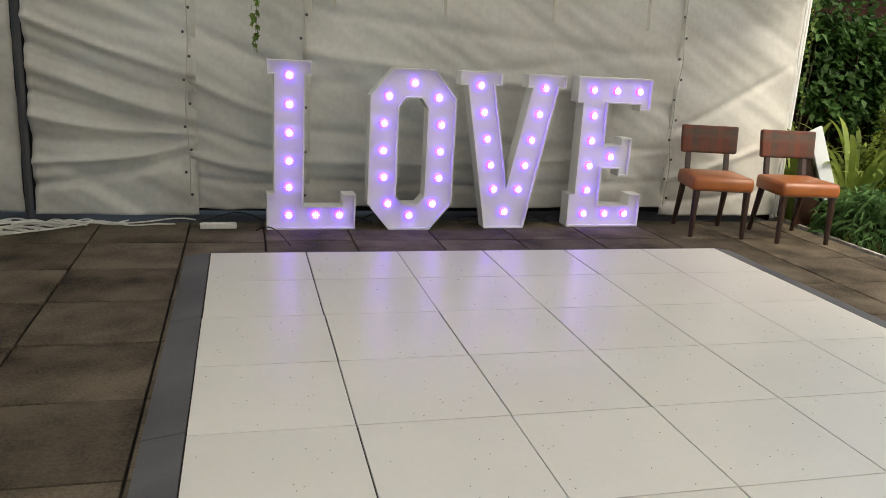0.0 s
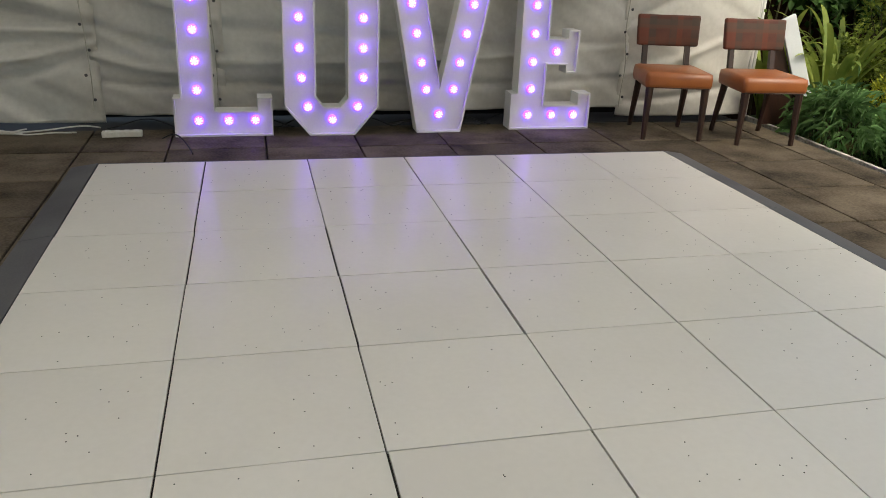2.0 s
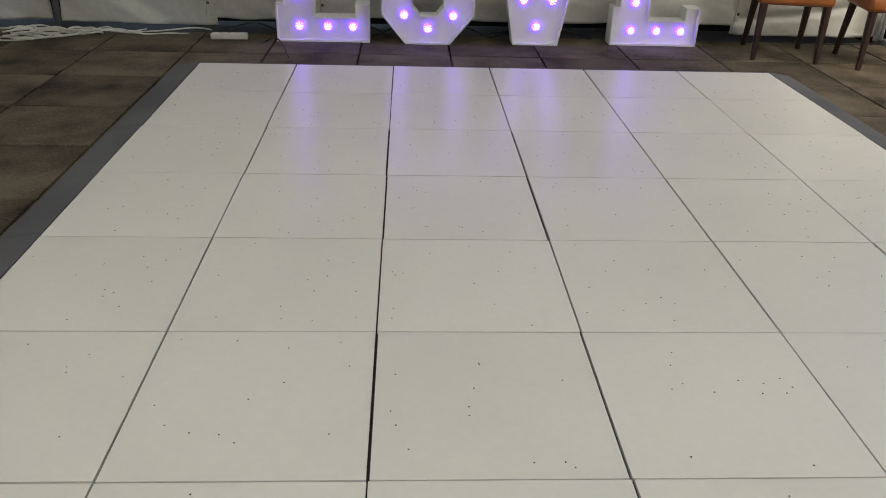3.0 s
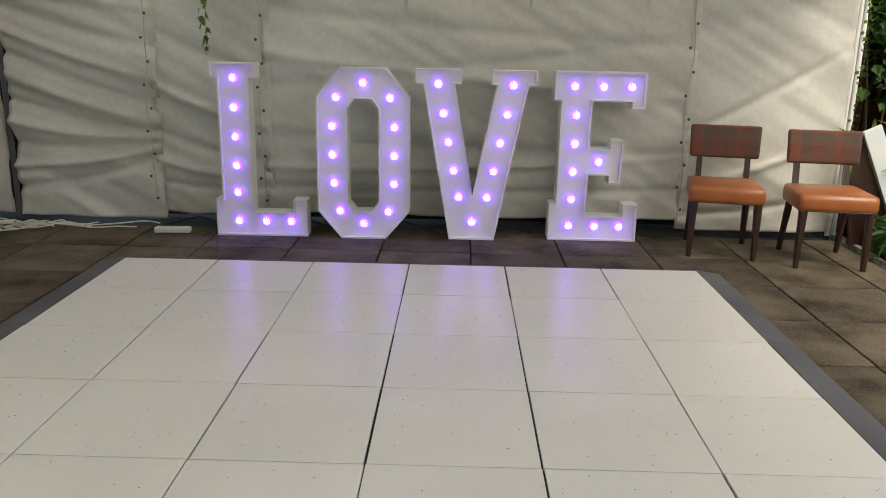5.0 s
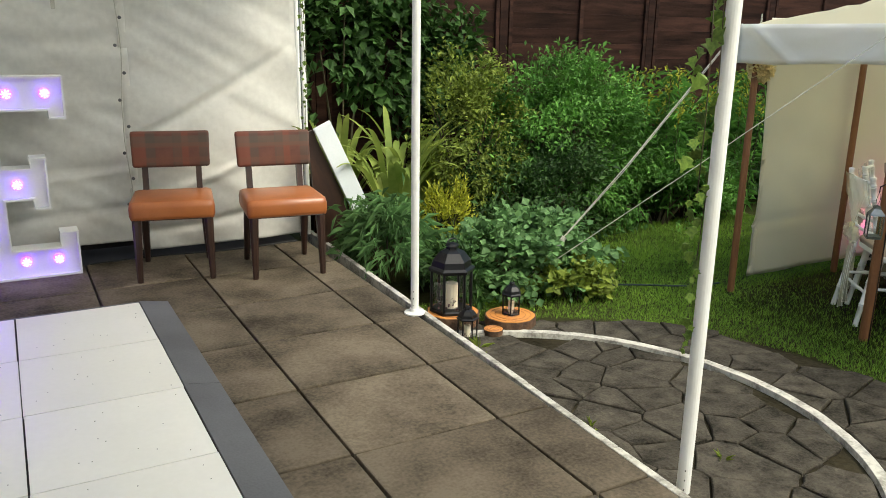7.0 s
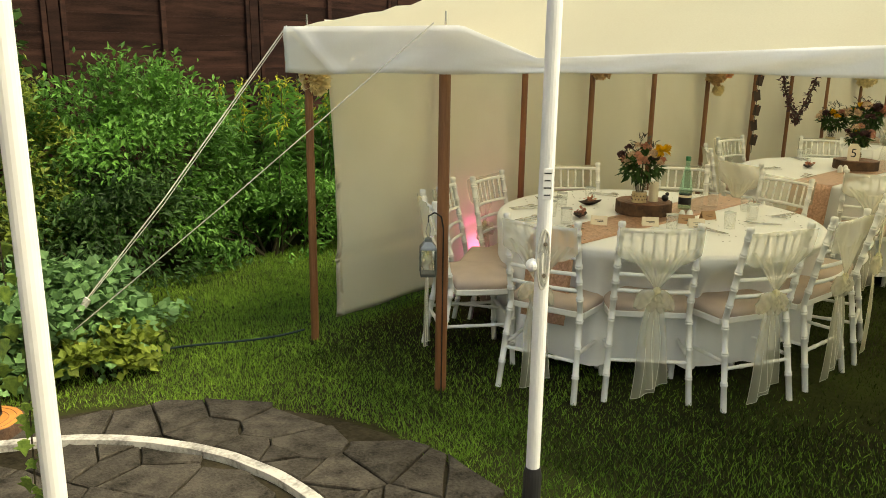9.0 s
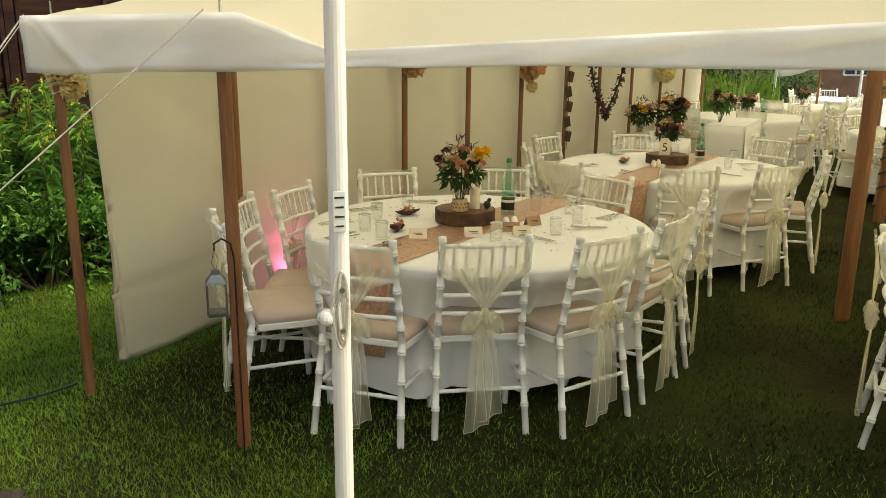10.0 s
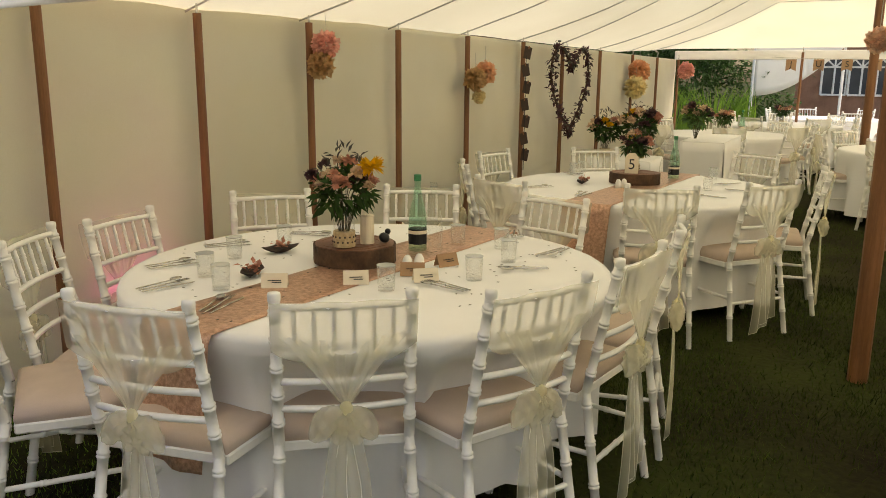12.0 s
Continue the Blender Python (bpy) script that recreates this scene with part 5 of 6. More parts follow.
def bottle(x, y, h, material, label, dressed=True, z=TOP):
    t = thing("glass_bottle", pose(x, y, z), label, "bottle", "bottles on the tables")
    bm = bmesh.new()
    lathe(bm, [(0.036, 0), (0.038, 0.01), (0.038, 0.40 * h), (0.034, 0.52 * h), (0.018, 0.74 * h), (0.013, 0.84 * h), (0.013, 0.95 * h)], seg=20)
    g = part("body", bm, material, t, smooth=True)
    g.visible_shadow = False
    bm = bmesh.new()
    lathe(bm, [(0.015, 0.925 * h), (0.0155, 0.93 * h), (0.0155, h), (0.012, h + 0.002)], seg=14)
    part("cap", bm, mat("green_cap", (0.03, 0.22, 0.09), rough=0.4) if dressed else M_GLASS, t)
    if dressed:
        bm = bmesh.new()
        lathe(bm, [(0.0388, 0.10 * h), (0.0388, 0.30 * h)], seg=20)
        lb = part("label", bm, M_INK, t, "black paper label")
        bm = bmesh.new()
        lathe(bm, [(0.0390, 0.235 * h), (0.0392, 0.24 * h), (0.0392, 0.275 * h), (0.0390, 0.28 * h)], seg=20)
        part("printed_band", bm, M_WHITECARD, lb)
    return t


def posy(x, y, z, s, kinds, label, jar=True):
    """A jar of mixed flowers: stems, dark leaves, and blooms of the given colours."""
    t = thing("flower_arrangement", pose(x, y, z), label, "flowers", "flower arrangements on the tables")
    if jar:
        bm = bmesh.new()
        lathe(bm, [(0.045 * s, 0), (0.05 * s, 0.01), (0.05 * s, 0.15 * s), (0.042 * s, 0.17 * s), (0.045 * s, 0.19 * s)], seg=20)
        g = part("jar", bm, M_GLASS, t, smooth=True)
        g.visible_shadow = False
        bm = bmesh.new()
        lathe(bm, [(0.0515 * s, 0.004), (0.0525 * s, 0.008), (0.0525 * s, 0.075 * s), (0.0515 * s, 0.08 * s)], seg=20)
        band = part("jar_band", bm, mat("hessian_lace", (0.58, 0.46, 0.28), (0.36, 0.26, 0.14), rough=0.9, coarse=60, fine=300, bump=0.5), t, "hessian and lace band")
        for k in range(14):
            for j in range(2):
                bm = bmesh.new()
                a = k * math.tau / 14 + 0.2 * j
                box(bm, (0.053 * s * math.cos(a), 0.053 * s * math.sin(a), (0.03 + 0.025 * j) * s), (0.005, 0.005, 0.006))
                part("lace_hole", bm, M_DARKCARD, band)
    bm = bmesh.new()
    heads = []
    for k in range(16):
        a, r = k * 2.4, 0.03 + 0.125 * math.sqrt((k + 0.5) / 16)
        h = (0.40 - 0.45 * r) * random.uniform(0.85, 1.12)
        heads.append((r * math.cos(a) * s, r * math.sin(a) * s, h * s))
        tube(bm, [(0.012 * math.cos(a) * s, 0.012 * math.sin(a) * s, 0.02 * s), (0.4 * heads[-1][0], 0.4 * heads[-1][1], 0.7 * heads[-1][2]), heads[-1]], 0.002 * s, 4)
    tagged(part("stalk_bunch", bm, M_STEM, t), kind="stuff")
    n = 240
    d = np.random.normal(size=(n, 3))
    d /= np.linalg.norm(d, axis=1)[:, None]
    p = d * np.array((0.14, 0.14, 0.10)) * s * np.random.uniform(0.5, 1.0, n)[:, None] + np.array((0, 0, 0.27 * s))
    leaves("greenery", p, d, 0.075 * s, M_LEAFD if jar else M_LEAFB, t, 0.4)
    p2 = p[:60] * np.array((1, 1, 1.25)) + np.array((0, 0, 0.03 * s))
    leaves("dried_growth", p2, d[:60] * 0.3 + np.array((0, 0, 0.8)), 0.05 * s, M_DRYLEAF, t, 0.25)
    for k, hd in enumerate(heads):
        kind, size, cnt = kinds[k % len(kinds)]
        cnt *= 2
        q = np.random.normal(size=(cnt, 3))
        q /= np.linalg.norm(q, axis=1)[:, None]
        q[:, 2] = np.abs(q[:, 2]) * 0.8
        leaves("bloom", np.array(hd) + q * size * 0.40 * s, q, size * 0.72 * s, kind, t, 0.95, 0.0)
    return t


# first table


def runner(c, r, ends):
    bm = bmesh.new()

    def at(u, v):
        L = r + 0.02 + 0.42
        s = -L + 2 * L * u
        w = (v - 0.5) * 0.30
        edge = r + 0.016
        drop = max(0.0, abs(s) - edge)
        lie = min(abs(s), edge + 0.012) * (1 if s > 0 else -1)
        return (lie + (0.12 * drop * (1 if s > 0 else -1)) + 0.03 * drop * math.sin(w * 30), w * (1 - 0.25 * drop), 0.752 - drop * 0.98 + 0.001 * wave(s, w, 9))
    sheet(bm, 90, 8, at)
    ob = part("table_runner", bm, M_RUNNER, None, smooth=True)
    ob.matrix_basis = pose(c[0], c[1], LAWN, 0, 0, -5.6)
    tagged(ob, "rose gold sequin runner across the white tablecloth", "table runner", "table runners")
    return solid(ob, 0.002)


runner(T1, 0.915, 1)
runner(T2, 0.915, 1)
TOPR = TOP + 0.0045
log_slice(8.826, 2.854, TOPR, 0.165, 0.072, M_LOGDARK, "dark bark-edged log slice centrepiece on the table", "centrepiece logs")
posy(8.728, 2.837, TOPR + 0.073, 0.80, [(M_PINK, 0.05, 26), (M_CREAM, 0.04, 24), (M_PURPLE, 0.04, 22), (M_CREAM, 0.035, 20), (M_PINK, 0.04, 22), (M_PURPLE, 0.035, 20)], "jar of peach, cream and plum flowers on a log slice")
sunf = thing("sunflower", pose(8.728, 2.717, TOPR + 0.073), "yellow sunflower standing out of the arrangement", "flower")
bm = bmesh.new()
tube(bm, [(0.0, 0.11, 0.05), (0.0, 0.05, 0.20), (0, 0, 0.30)], 0.003, 5)
part("stalk", bm, M_STEM, sunf)
q = np.array([(math.cos(a * 2.4), math.sin(a * 2.4), 0.5 + 0.4 * math.sin(a * 7)) for a in range(90)])
leaves("petals", np.array((0, 0, 0.305)) + q * 0.014, q, 0.042, M_YELLOW, sunf, 0.55, 0.0)
for dx, dy, s in ((0.02, -0.10, 0.06),):
    candle = thing("pillar_candle", pose(8.833, 2.801, TOPR + 0.073), "ivory pillar candle on the log slice", "candle")
    bm = bmesh.new()
    lathe(bm, [(0.028, 0), (0.028, 0.11), (0.02, 0.114), (0.003, 0.11)], seg=16)
    part("wax", bm, M_WAX, candle)
    bm = bmesh.new()
    rod(bm, (0, 0, 0.11), (0.002, 0, 0.122), 0.0012, 0.001, 5)
    part("wick", bm, M_INK, candle)
orn = thing("bird_ornament", pose(8.866, 2.743, TOPR + 0.073), "small dark bird ornament on the log slice", "ornament")
bm = bmesh.new()
bmesh.ops.create_uvsphere(bm, u_segments=12, v_segments=8, radius=0.022, matrix=pose(0, 0, 0.022, 0, 20) @ Matrix.Diagonal((1.4, 0.8, 0.9, 1)))
bmesh.ops.create_uvsphere(bm, u_segments=10, v_segments=6, radius=0.012, matrix=Matrix.Translation((0.026, 0, 0.042)))
part("body", bm, M_INK, orn, smooth=True)
bm = bmesh.new()
rod(bm, (0.036, 0, 0.042), (0.046, 0, 0.041), 0.004, 0.0005, 6)
part("beak", bm, M_IRON, orn)
bottle(9.122, 2.735, 0.32, M_GREENGLASS, "green glass water bottle with a black label")
bottle(9.135, 2.666, 0.29, M_GLASS, "clear glass water carafe", False)
for x, y in ((8.357, 3.192), (8.246, 3.018), (8.634, 3.301), (8.922, 3.278), (8.512, 2.521), (8.786, 2.316), (9.114, 2.317), (9.327, 2.439), (9.309, 2.637)):
    tumbler(x, y)
for x, y, a in ((8.378, 3.444, -22), (8.134, 3.223, -12), (8.761, 3.516, -35), (9.158, 3.369, -70), (8.049, 2.873, 15), (9.671, 2.518, 200), (9.395, 2.201, 170), (9.04, 2.177, 120), (8.628, 2.311, 75)):
    cutlery(x, y, a)
favour(8.445, 3.051, 20)
favour(8.806, 3.208, -30)
place_card(8.358, 2.877, -60, M_WHITECARD, "small cream place card with a written name")
place_card(8.532, 2.658, -55, M_WHITECARD, "small cream place card with a written name")
place_card(8.679, 2.458, -50, M_WHITECARD, "small cream place card with a written name")
place_card(8.933, 2.503, -30, M_CARD, "brown kraft card standing on the cloth")
place_card(8.736, 2.543, -65, M_CARD, "brown kraft card standing on the cloth")
shaker(8.78, 2.59)
shaker(8.825, 2.564)
bm = bmesh.new()
for k in range(150):
    a, r = random.uniform(0, math.tau), 0.86 * math.sqrt(random.random())
    box(bm, (T1[0] + r * math.cos(a), T1[1] + r * math.sin(a), TOP + 0.0045), (0.009, 0.006, 0.0008), m=pose(0, 0, 0, 0, 0, math.degrees(a) * 3))
tagged(part("confetti", bm, M_DRYLEAF, None), "grey and pink confetti scattered on the cloth", "confetti", kind="stuff")

# second table
log_slice(11.792, 2.472, TOPR, 0.17, 0.075, M_LOGDARK, "dark bark-edged log slice centrepiece on the table", "centrepiece logs")
posy(11.852, 2.492, TOPR + 0.076, 0.66, [(M_PINK, 0.05, 26), (M_CREAM, 0.05, 24), (M_PURPLE, 0.05, 24), (M_YELLOW, 0.035, 24), (M_PURPLE, 0.04, 22)], "jar of mixed autumn flowers on a log slice")
plq = thing("table_number", pose(11.682, 2.472, TOPR + 0.076, 0, 0, -74), "white tag-shaped table number card reading 5", "table number")
bm = bmesh.new()
prism(bm, [(-0.045, 0), (0.045, 0), (0.045, 0.11), (0.02, 0.14), (-0.02, 0.14), (-0.045, 0.11)], -0.003, 0.003, "y")
pl = part("card", bm, M_WHITECARD, plq)


def words(text, size, material, parent, m, name="number"):
    cu = bpy.data.curves.new(name, "FONT")
    cu.body, cu.size, cu.extrude, cu.align_x, cu.align_y = text, size, 0.0006, "CENTER", "CENTER"
    cu.materials.append(material)
    ob = new(name, cu)
    ob.parent = parent
    ob.matrix_basis = m
    return ob


words("5", 0.1, M_INK, pl, pose(0, -0.0042, 0.06, 90))
bottle(11.774, 2.265, 0.3, M_GLASS, "clear glass water carafe", False)
bottle(12.209, 2.287, 0.31, M_GREENGLASS, "green glass water bottle with a black label")
for x, y in ((11.685, 1.963), (12.291, 2.02), (12.212, 2.984), (12.584, 2.37), (12.067, 3.005)):
    tumbler(x, y)
for x, y, a in ((11.0, 2.62, 0), (11.2, 3.0, -35), (11.35, 1.85, 70), (12.1, 1.85, 140), (12.1, 3.05, 230), (11.05, 2.2, 30), (11.75, 1.72, 95)):
    cutlery(x, y, a)
favour(11.573, 2.78, 0)
shaker(11.464, 2.501)
shaker(11.512, 2.475)

# long covered tables deeper in the tent
def covered_table(x0, x1, y0, y1, label, h=0.75):
    t = thing("covered_table", pose((x0 + x1) / 2, (y0 + y1) / 2, LAWN), label, "table", "covered side tables")
    w, d = (x1 - x0) / 2, (y1 - y0) / 2
    bm = bmesh.new()
    box(bm, (0, 0, h - 0.015), (2 * w, 2 * d, 0.03), 0.006)
    part("cloth_top", bm, M_CLOTH, t)
    for nx, ny, L in ((1, 0, d), (-1, 0, d), (0, 1, w), (0, -1, w)):
        bm = bmesh.new()
        sheet(bm, int(L * 30) + 4, 8, lambda u, v: (nx * (w + 0.003 + 0.03 * (1 - v)) + (-ny) * L * (2 * u - 1) + nx * 0.02 * (1 - v) * math.sin(u * L * 26), ny * (d + 0.003 + 0.03 * (1 - v)) + nx * L * (2 * u - 1) + ny * 0.02 * (1 - v) * math.sin(u * L * 26), 0.02 + (h - 0.03) * v))
        solid(part("cloth_side", bm, M_CLOTH, t, smooth=True), 0.003)
    return t


covered_table(14.6, 15.9, 2.27, 2.70, "tall serving table under a white cloth beside the round tables", 0.85)
covered_table(13.35, 13.9, 2.72, 3.32, "small table under a white cloth by the tent wall")
posy(13.6, 3.2, LAWN + 0.752, 0.92, [(M_YELLOW, 0.04, 22), (M_PURPLE, 0.05, 22), (M_CREAM, 0.055, 22), (M_PINK, 0.04, 20)], "bunch of yellow and cream flowers on a white-covered table")
posy(13.58, 2.88, LAWN + 0.752, 1.08, [(M_PINK, 0.05, 22), (M_YELLOW, 0.035, 22), (M_PURPLE, 0.05, 22), (M_PURPLE, 0.05, 22), (M_CREAM, 0.05, 22)], "large bunch of autumn flowers on a white-covered table")
posy(14.75, 2.58, LAWN + 0.852, 0.9, [(M_CREAM, 0.05, 22), (M_PURPLE, 0.05, 22)], "bunch of eucalyptus and cream flowers on a white-covered table", False)
for k, (x, y) in enumerate(((16.0, 0.35), (20.6, 2.2), (19.6, -0.3))):
    round_table(x, y)
    tablecloth(x, y, 20 + k)
    posy(x, y, LAWN + 0.752, 0.75, [(M_PINK, 0.05, 20), (M_CREAM, 0.05, 20), (M_PURPLE, 0.05, 20)], "jar of mixed flowers on a far table")
    for j in range(7):
        a = j * math.tau / 7 + k
        cx, cy = x + 1.1 * math.cos(a), y + 1.1 * math.sin(a)
        seat_at(cx, cy, facing(cx, cy, (x, y)))
posy(T3[0], T3[1], LAWN + 0.752, 0.75, [(M_PINK, 0.05, 20), (M_CREAM, 0.05, 20)], "jar of pink flowers on a far table")
for x, y in ((T3[0] + 0.3, T3[1] - 0.2), (16.2, 0.2), (15.85, 0.45)):
    bottle(x, y, 0.31, M_GREENGLASS, "green glass water bottle with a black label")


# ---- decorations of the tent ----
M_TULLEC = mat("pale_peach_tissue", (0.90, 0.66, 0.50), (0.85, 0.58, 0.42), rough=0.8, coarse=8, fine=40, bump=0, vary=0.12, island=True, through_light=0.5, spec=0.1)


def pompom(x, y, z, r, material, label):
    t = thing("tissue_pompom", pose(x, y, z), label, "pompom", "tissue pompoms in the tent")
    n = 900
    d = np.random.normal(size=(n, 3))
    d /= np.linalg.norm(d, axis=1)[:, None]
    leaves("tissue", d * r * 0.62 + np.random.normal(size=(n, 3)) * r * 0.08, d, r * 0.36, material, t, 0.95, 0.0)
    bm = bmesh.new()
    tube(bm, [(0, 0, 0), (0.01, 0, r * 0.9), (0, 0, r + 0.12)], 0.002, 4)
    part("thread", bm, M_ROPE, t)
    return t


for x, y, z, r, m, l in ((10.36, 4.06, 1.45, 0.088, M_TULLEP, "pink"), (10.32, 4.07, 1.33, 0.085, M_TULLEB, "tan"), (12.72, 4.05, 1.31, 0.10, M_TULLEO, "orange"), (12.56, 4.07, 1.25, 0.10, M_TULLEB, "tan"), (12.62, 4.06, 1.10, 0.06, M_TULLEY, "cream"),
                         (18.3, 4.05, 1.38, 0.17, M_TULLEO, "orange"), (18.12, 4.05, 1.14, 0.17, M_TULLEY, "yellow"), (7.44, 4.17, 1.30, 0.09, M_TULLEY, "yellow"), (21.7, 4.0, 1.42, 0.16, M_TULLEP, "pink"),
                         (10.66, 0.92, 1.48, 0.085, M_TULLEC, "pale peach"), (10.63, 0.86, 1.60, 0.085, M_TULLEC, "pale peach"), (10.69, 0.82, 1.48, 0.075, M_TULLEY, "cream"), (10.57, 1.085, 1.45, 0.06, M_TULLEC, "pale peach"), (10.69, 0.92, 1.25, 0.06, M_TULLEY, "cream")):
    pompom(x, y, z, r, m, l + " tissue paper pompom hanging from the tent pole")
for y0, z0, z1 in ((1.0, 1.60, 2.35),):
    cuff = thing("pole_cuff", pose(10.54, 1.0, z0), "pale grey canvas cuff round the king pole", "cuff")
    bm = bmesh.new()
    lathe(bm, [(0.0495, 0), (0.052, 0.005), (0.052, z1 - z0), (0.0495, z1 - z0 + 0.005)], seg=18)
    part("sleeve", bm, M_VALANCE, cuff)

wreath = thing("heart_wreath", pose(15.12, 4.08, 1.18), "large heart-shaped wreath of dark leaves and pale flowers", "wreath")
hp = []
for a in range(90):
    th = a * math.tau / 90
    hp.append((0.66 * math.sin(th) * abs(math.sin(th)), -0.02, 0.52 * (0.81 * math.cos(th) - 0.31 * math.cos(2 * th) - 0.12 * math.cos(3 * th) - 0.06 * math.cos(4 * th)) + 0.03))
bm = bmesh.new()
tube(bm, hp + hp[:1], 0.012, 5)
part("hoop", bm, M_BARK, wreath)
pts = np.repeat(np.array(hp), 6, axis=0)
pts += np.random.normal(size=pts.shape) * np.array((0.02, 0.015, 0.02))
dd = np.random.normal(size=pts.shape)
leaves("leaf_spray", pts, dd / np.linalg.norm(dd, axis=1)[:, None], 0.066, M_PURPLE, wreath, 0.5)
sel = pts[::4]
leaves("pale_growth", sel + np.array((0, -0.03, 0)), dd[::4] / np.linalg.norm(dd[::4], axis=1)[:, None], 0.045, M_DRYLEAF, wreath, 0.8)
bm = bmesh.new()
rod(bm, (0, 0, 0.35), (0, 0.06, 0.53), 0.004, 0.004, 5)
part("hanger", bm, M_ROPE, wreath)

cards = thing("card_garland", pose(13.90, 4.13, -0.06), "dark photo cards pegged down a cord on a tent pole", "garland")
bm = bmesh.new()
rod(bm, (0, 0, 0.4), (0, 0.0, EAVE - 0.03), 0.004, 0.004, 5)
part("cord", bm, M_BLACK, cards)
for k in range(7):
    bm = bmesh.new()
    box(bm, (0, 0, 0), (0.09, 0.004, 0.12), 0.001)
    cd = part("card", bm, M_DARKCARD, cards)
    cd.matrix_basis = pose(0.02 * (-1) ** k, -0.006, 0.55 + 0.17 * k, 0, 12 * (-1) ** k, -30)
    bm = bmesh.new()
    box(bm, (0, -0.004, 0.055), (0.012, 0.01, 0.03), 0.002)
    part("peg", bm, M_TENTPOLE, cd)

string = thing("bunting", pose(TX1 - 0.12, 0, 0), "kraft letter bunting strung across the tent's open end", "bunting")
bm = bmesh.new()
tube(bm, [(0, 2.55 - 4.0 * u, 1.66 - 0.05 * math.sin(math.pi * u)) for u in (k / 16 for k in range(17))], 0.004, 4)
part("string", bm, M_ROPE, string)
for ch, y in (("J", 2.22), ("U", 1.78), ("S", 1.34), ("T", 0.90)):
    bm = bmesh.new()
    prism(bm, [(-0.085, -0.2), (0.0, -0.16), (0.085, -0.2), (0.085, 0), (-0.085, 0)], -0.003, 0.003, "y")
    fl = part("flag", bm, M_CARD, string)
    fl.matrix_basis = pose(0, y, 1.62, 0, 0, -90)
    words(ch, 0.14, M_INK, fl, pose(0, -0.005, -0.085, 90), "printed_letter")

# hanging lantern on a crook by the front pole
hl = thing("hanging_lantern", pose(7.23, 3.08, LAWN), "small grey metal lantern hanging from a thin crook", "lantern")
bm = bmesh.new()
tube(bm, [(0.06, 0.0, -0.05), (0.06, 0.0, 0.86), (0.05, 0.005, 0.92), (0.015, 0.015, 0.945), (-0.012, 0.03, 0.93), (-0.012, 0.03, 0.90)], 0.004, 6)
part("crook", bm, M_IRON, hl)
bm = bmesh.new()
lathe(bm, [(0.05, 0.645), (0.052, 0.655), (0.052, 0.66), (0.001, 0.66)], (-0.012, 0.03, 0), 4)
lathe(bm, [(0.056, 0.775), (0.05, 0.785), (0.025, 0.81), (0.022, 0.825), (0.001, 0.83)], (-0.012, 0.03, 0), 4)
for k in range(4):
    a = k * math.pi / 2
    rod(bm, (-0.012 + 0.05 * math.cos(a), 0.03 + 0.05 * math.sin(a), 0.655), (-0.012 + 0.05 * math.cos(a), 0.03 + 0.05 * math.sin(a), 0.78), 0.004, 0.004, 5)
tube(bm, [(-0.012, 0.03, 0.825), (-0.03, 0.03, 0.86), (-0.012, 0.03, 0.905), (0.006, 0.03, 0.86), (-0.012, 0.03, 0.825)], 0.002, 4)
part("cage", bm, mat("galvanised_metal", (0.20, 0.22, 0.22), (0.10, 0.11, 0.11), rough=0.35, metal=0.8), hl, "grey metal cage")
for k in range(4):
    a, b = k * math.pi / 2, (k + 1) * math.pi / 2
    pn = raw("pane", [(-0.012 + 0.048 * math.cos(a), 0.03 + 0.048 * math.sin(a), 0.66), (-0.012 + 0.048 * math.cos(b), 0.03 + 0.048 * math.sin(b), 0.66), (-0.012 + 0.048 * math.cos(b), 0.03 + 0.048 * math.sin(b), 0.78), (-0.012 + 0.048 * math.cos(a), 0.03 + 0.048 * math.sin(a), 0.78)], [(0, 1, 2, 3)], M_GLASS, hl)
    pn.visible_shadow = False

# pink uplighter behind the first table
up = thing("uplighter", pose(8.93, 4.12, LAWN), "small black uplighter that washes the canvas pink", "uplighter")
bm = bmesh.new()
lathe(bm, [(0.06, 0), (0.06, 0.11), (0.05, 0.12)], seg=16)
part("housing", bm, M_BLACK, up)
bm = bmesh.new()
lathe(bm, [(0.045, 0.122), (0.045, 0.124), (0.001, 0.126)], seg=16)
part("lens", bm, mat("magenta_lens", (0.9, 0.1, 0.6), glow=(1.0, 0.08, 0.6, 12.0), bump=0), up, "glowing magenta lens")

glow_lamp = new("pink_uplight", bpy.data.lights.new("pink_uplight", "SPOT"))
glow_lamp.data.energy, glow_lamp.data.color, glow_lamp.data.spot_size, glow_lamp.data.spot_blend, glow_lamp.data.shadow_soft_size = 6.0, (1.0, 0.20, 0.55), radians(85), 1.0, 0.03
glow_lamp.matrix_world = look((8.93, 4.12, LAWN + 0.135), (8.98, 4.34, 0.75))

# seams of the roof
roof = bpy.data.objects["roof_canvas"]
for x in POLES_X[1:-1]:
    bm = bmesh.new()
    tube(bm, [(x, y, roof_at(x, y) - 0.012) for y in (TY1 - (TY1 - RY) * k / 24 for k in range(25))], 0.006, 4)
    part("seam_webbing", bm, M_ROPE, roof, "pale webbing sewn along the seam")

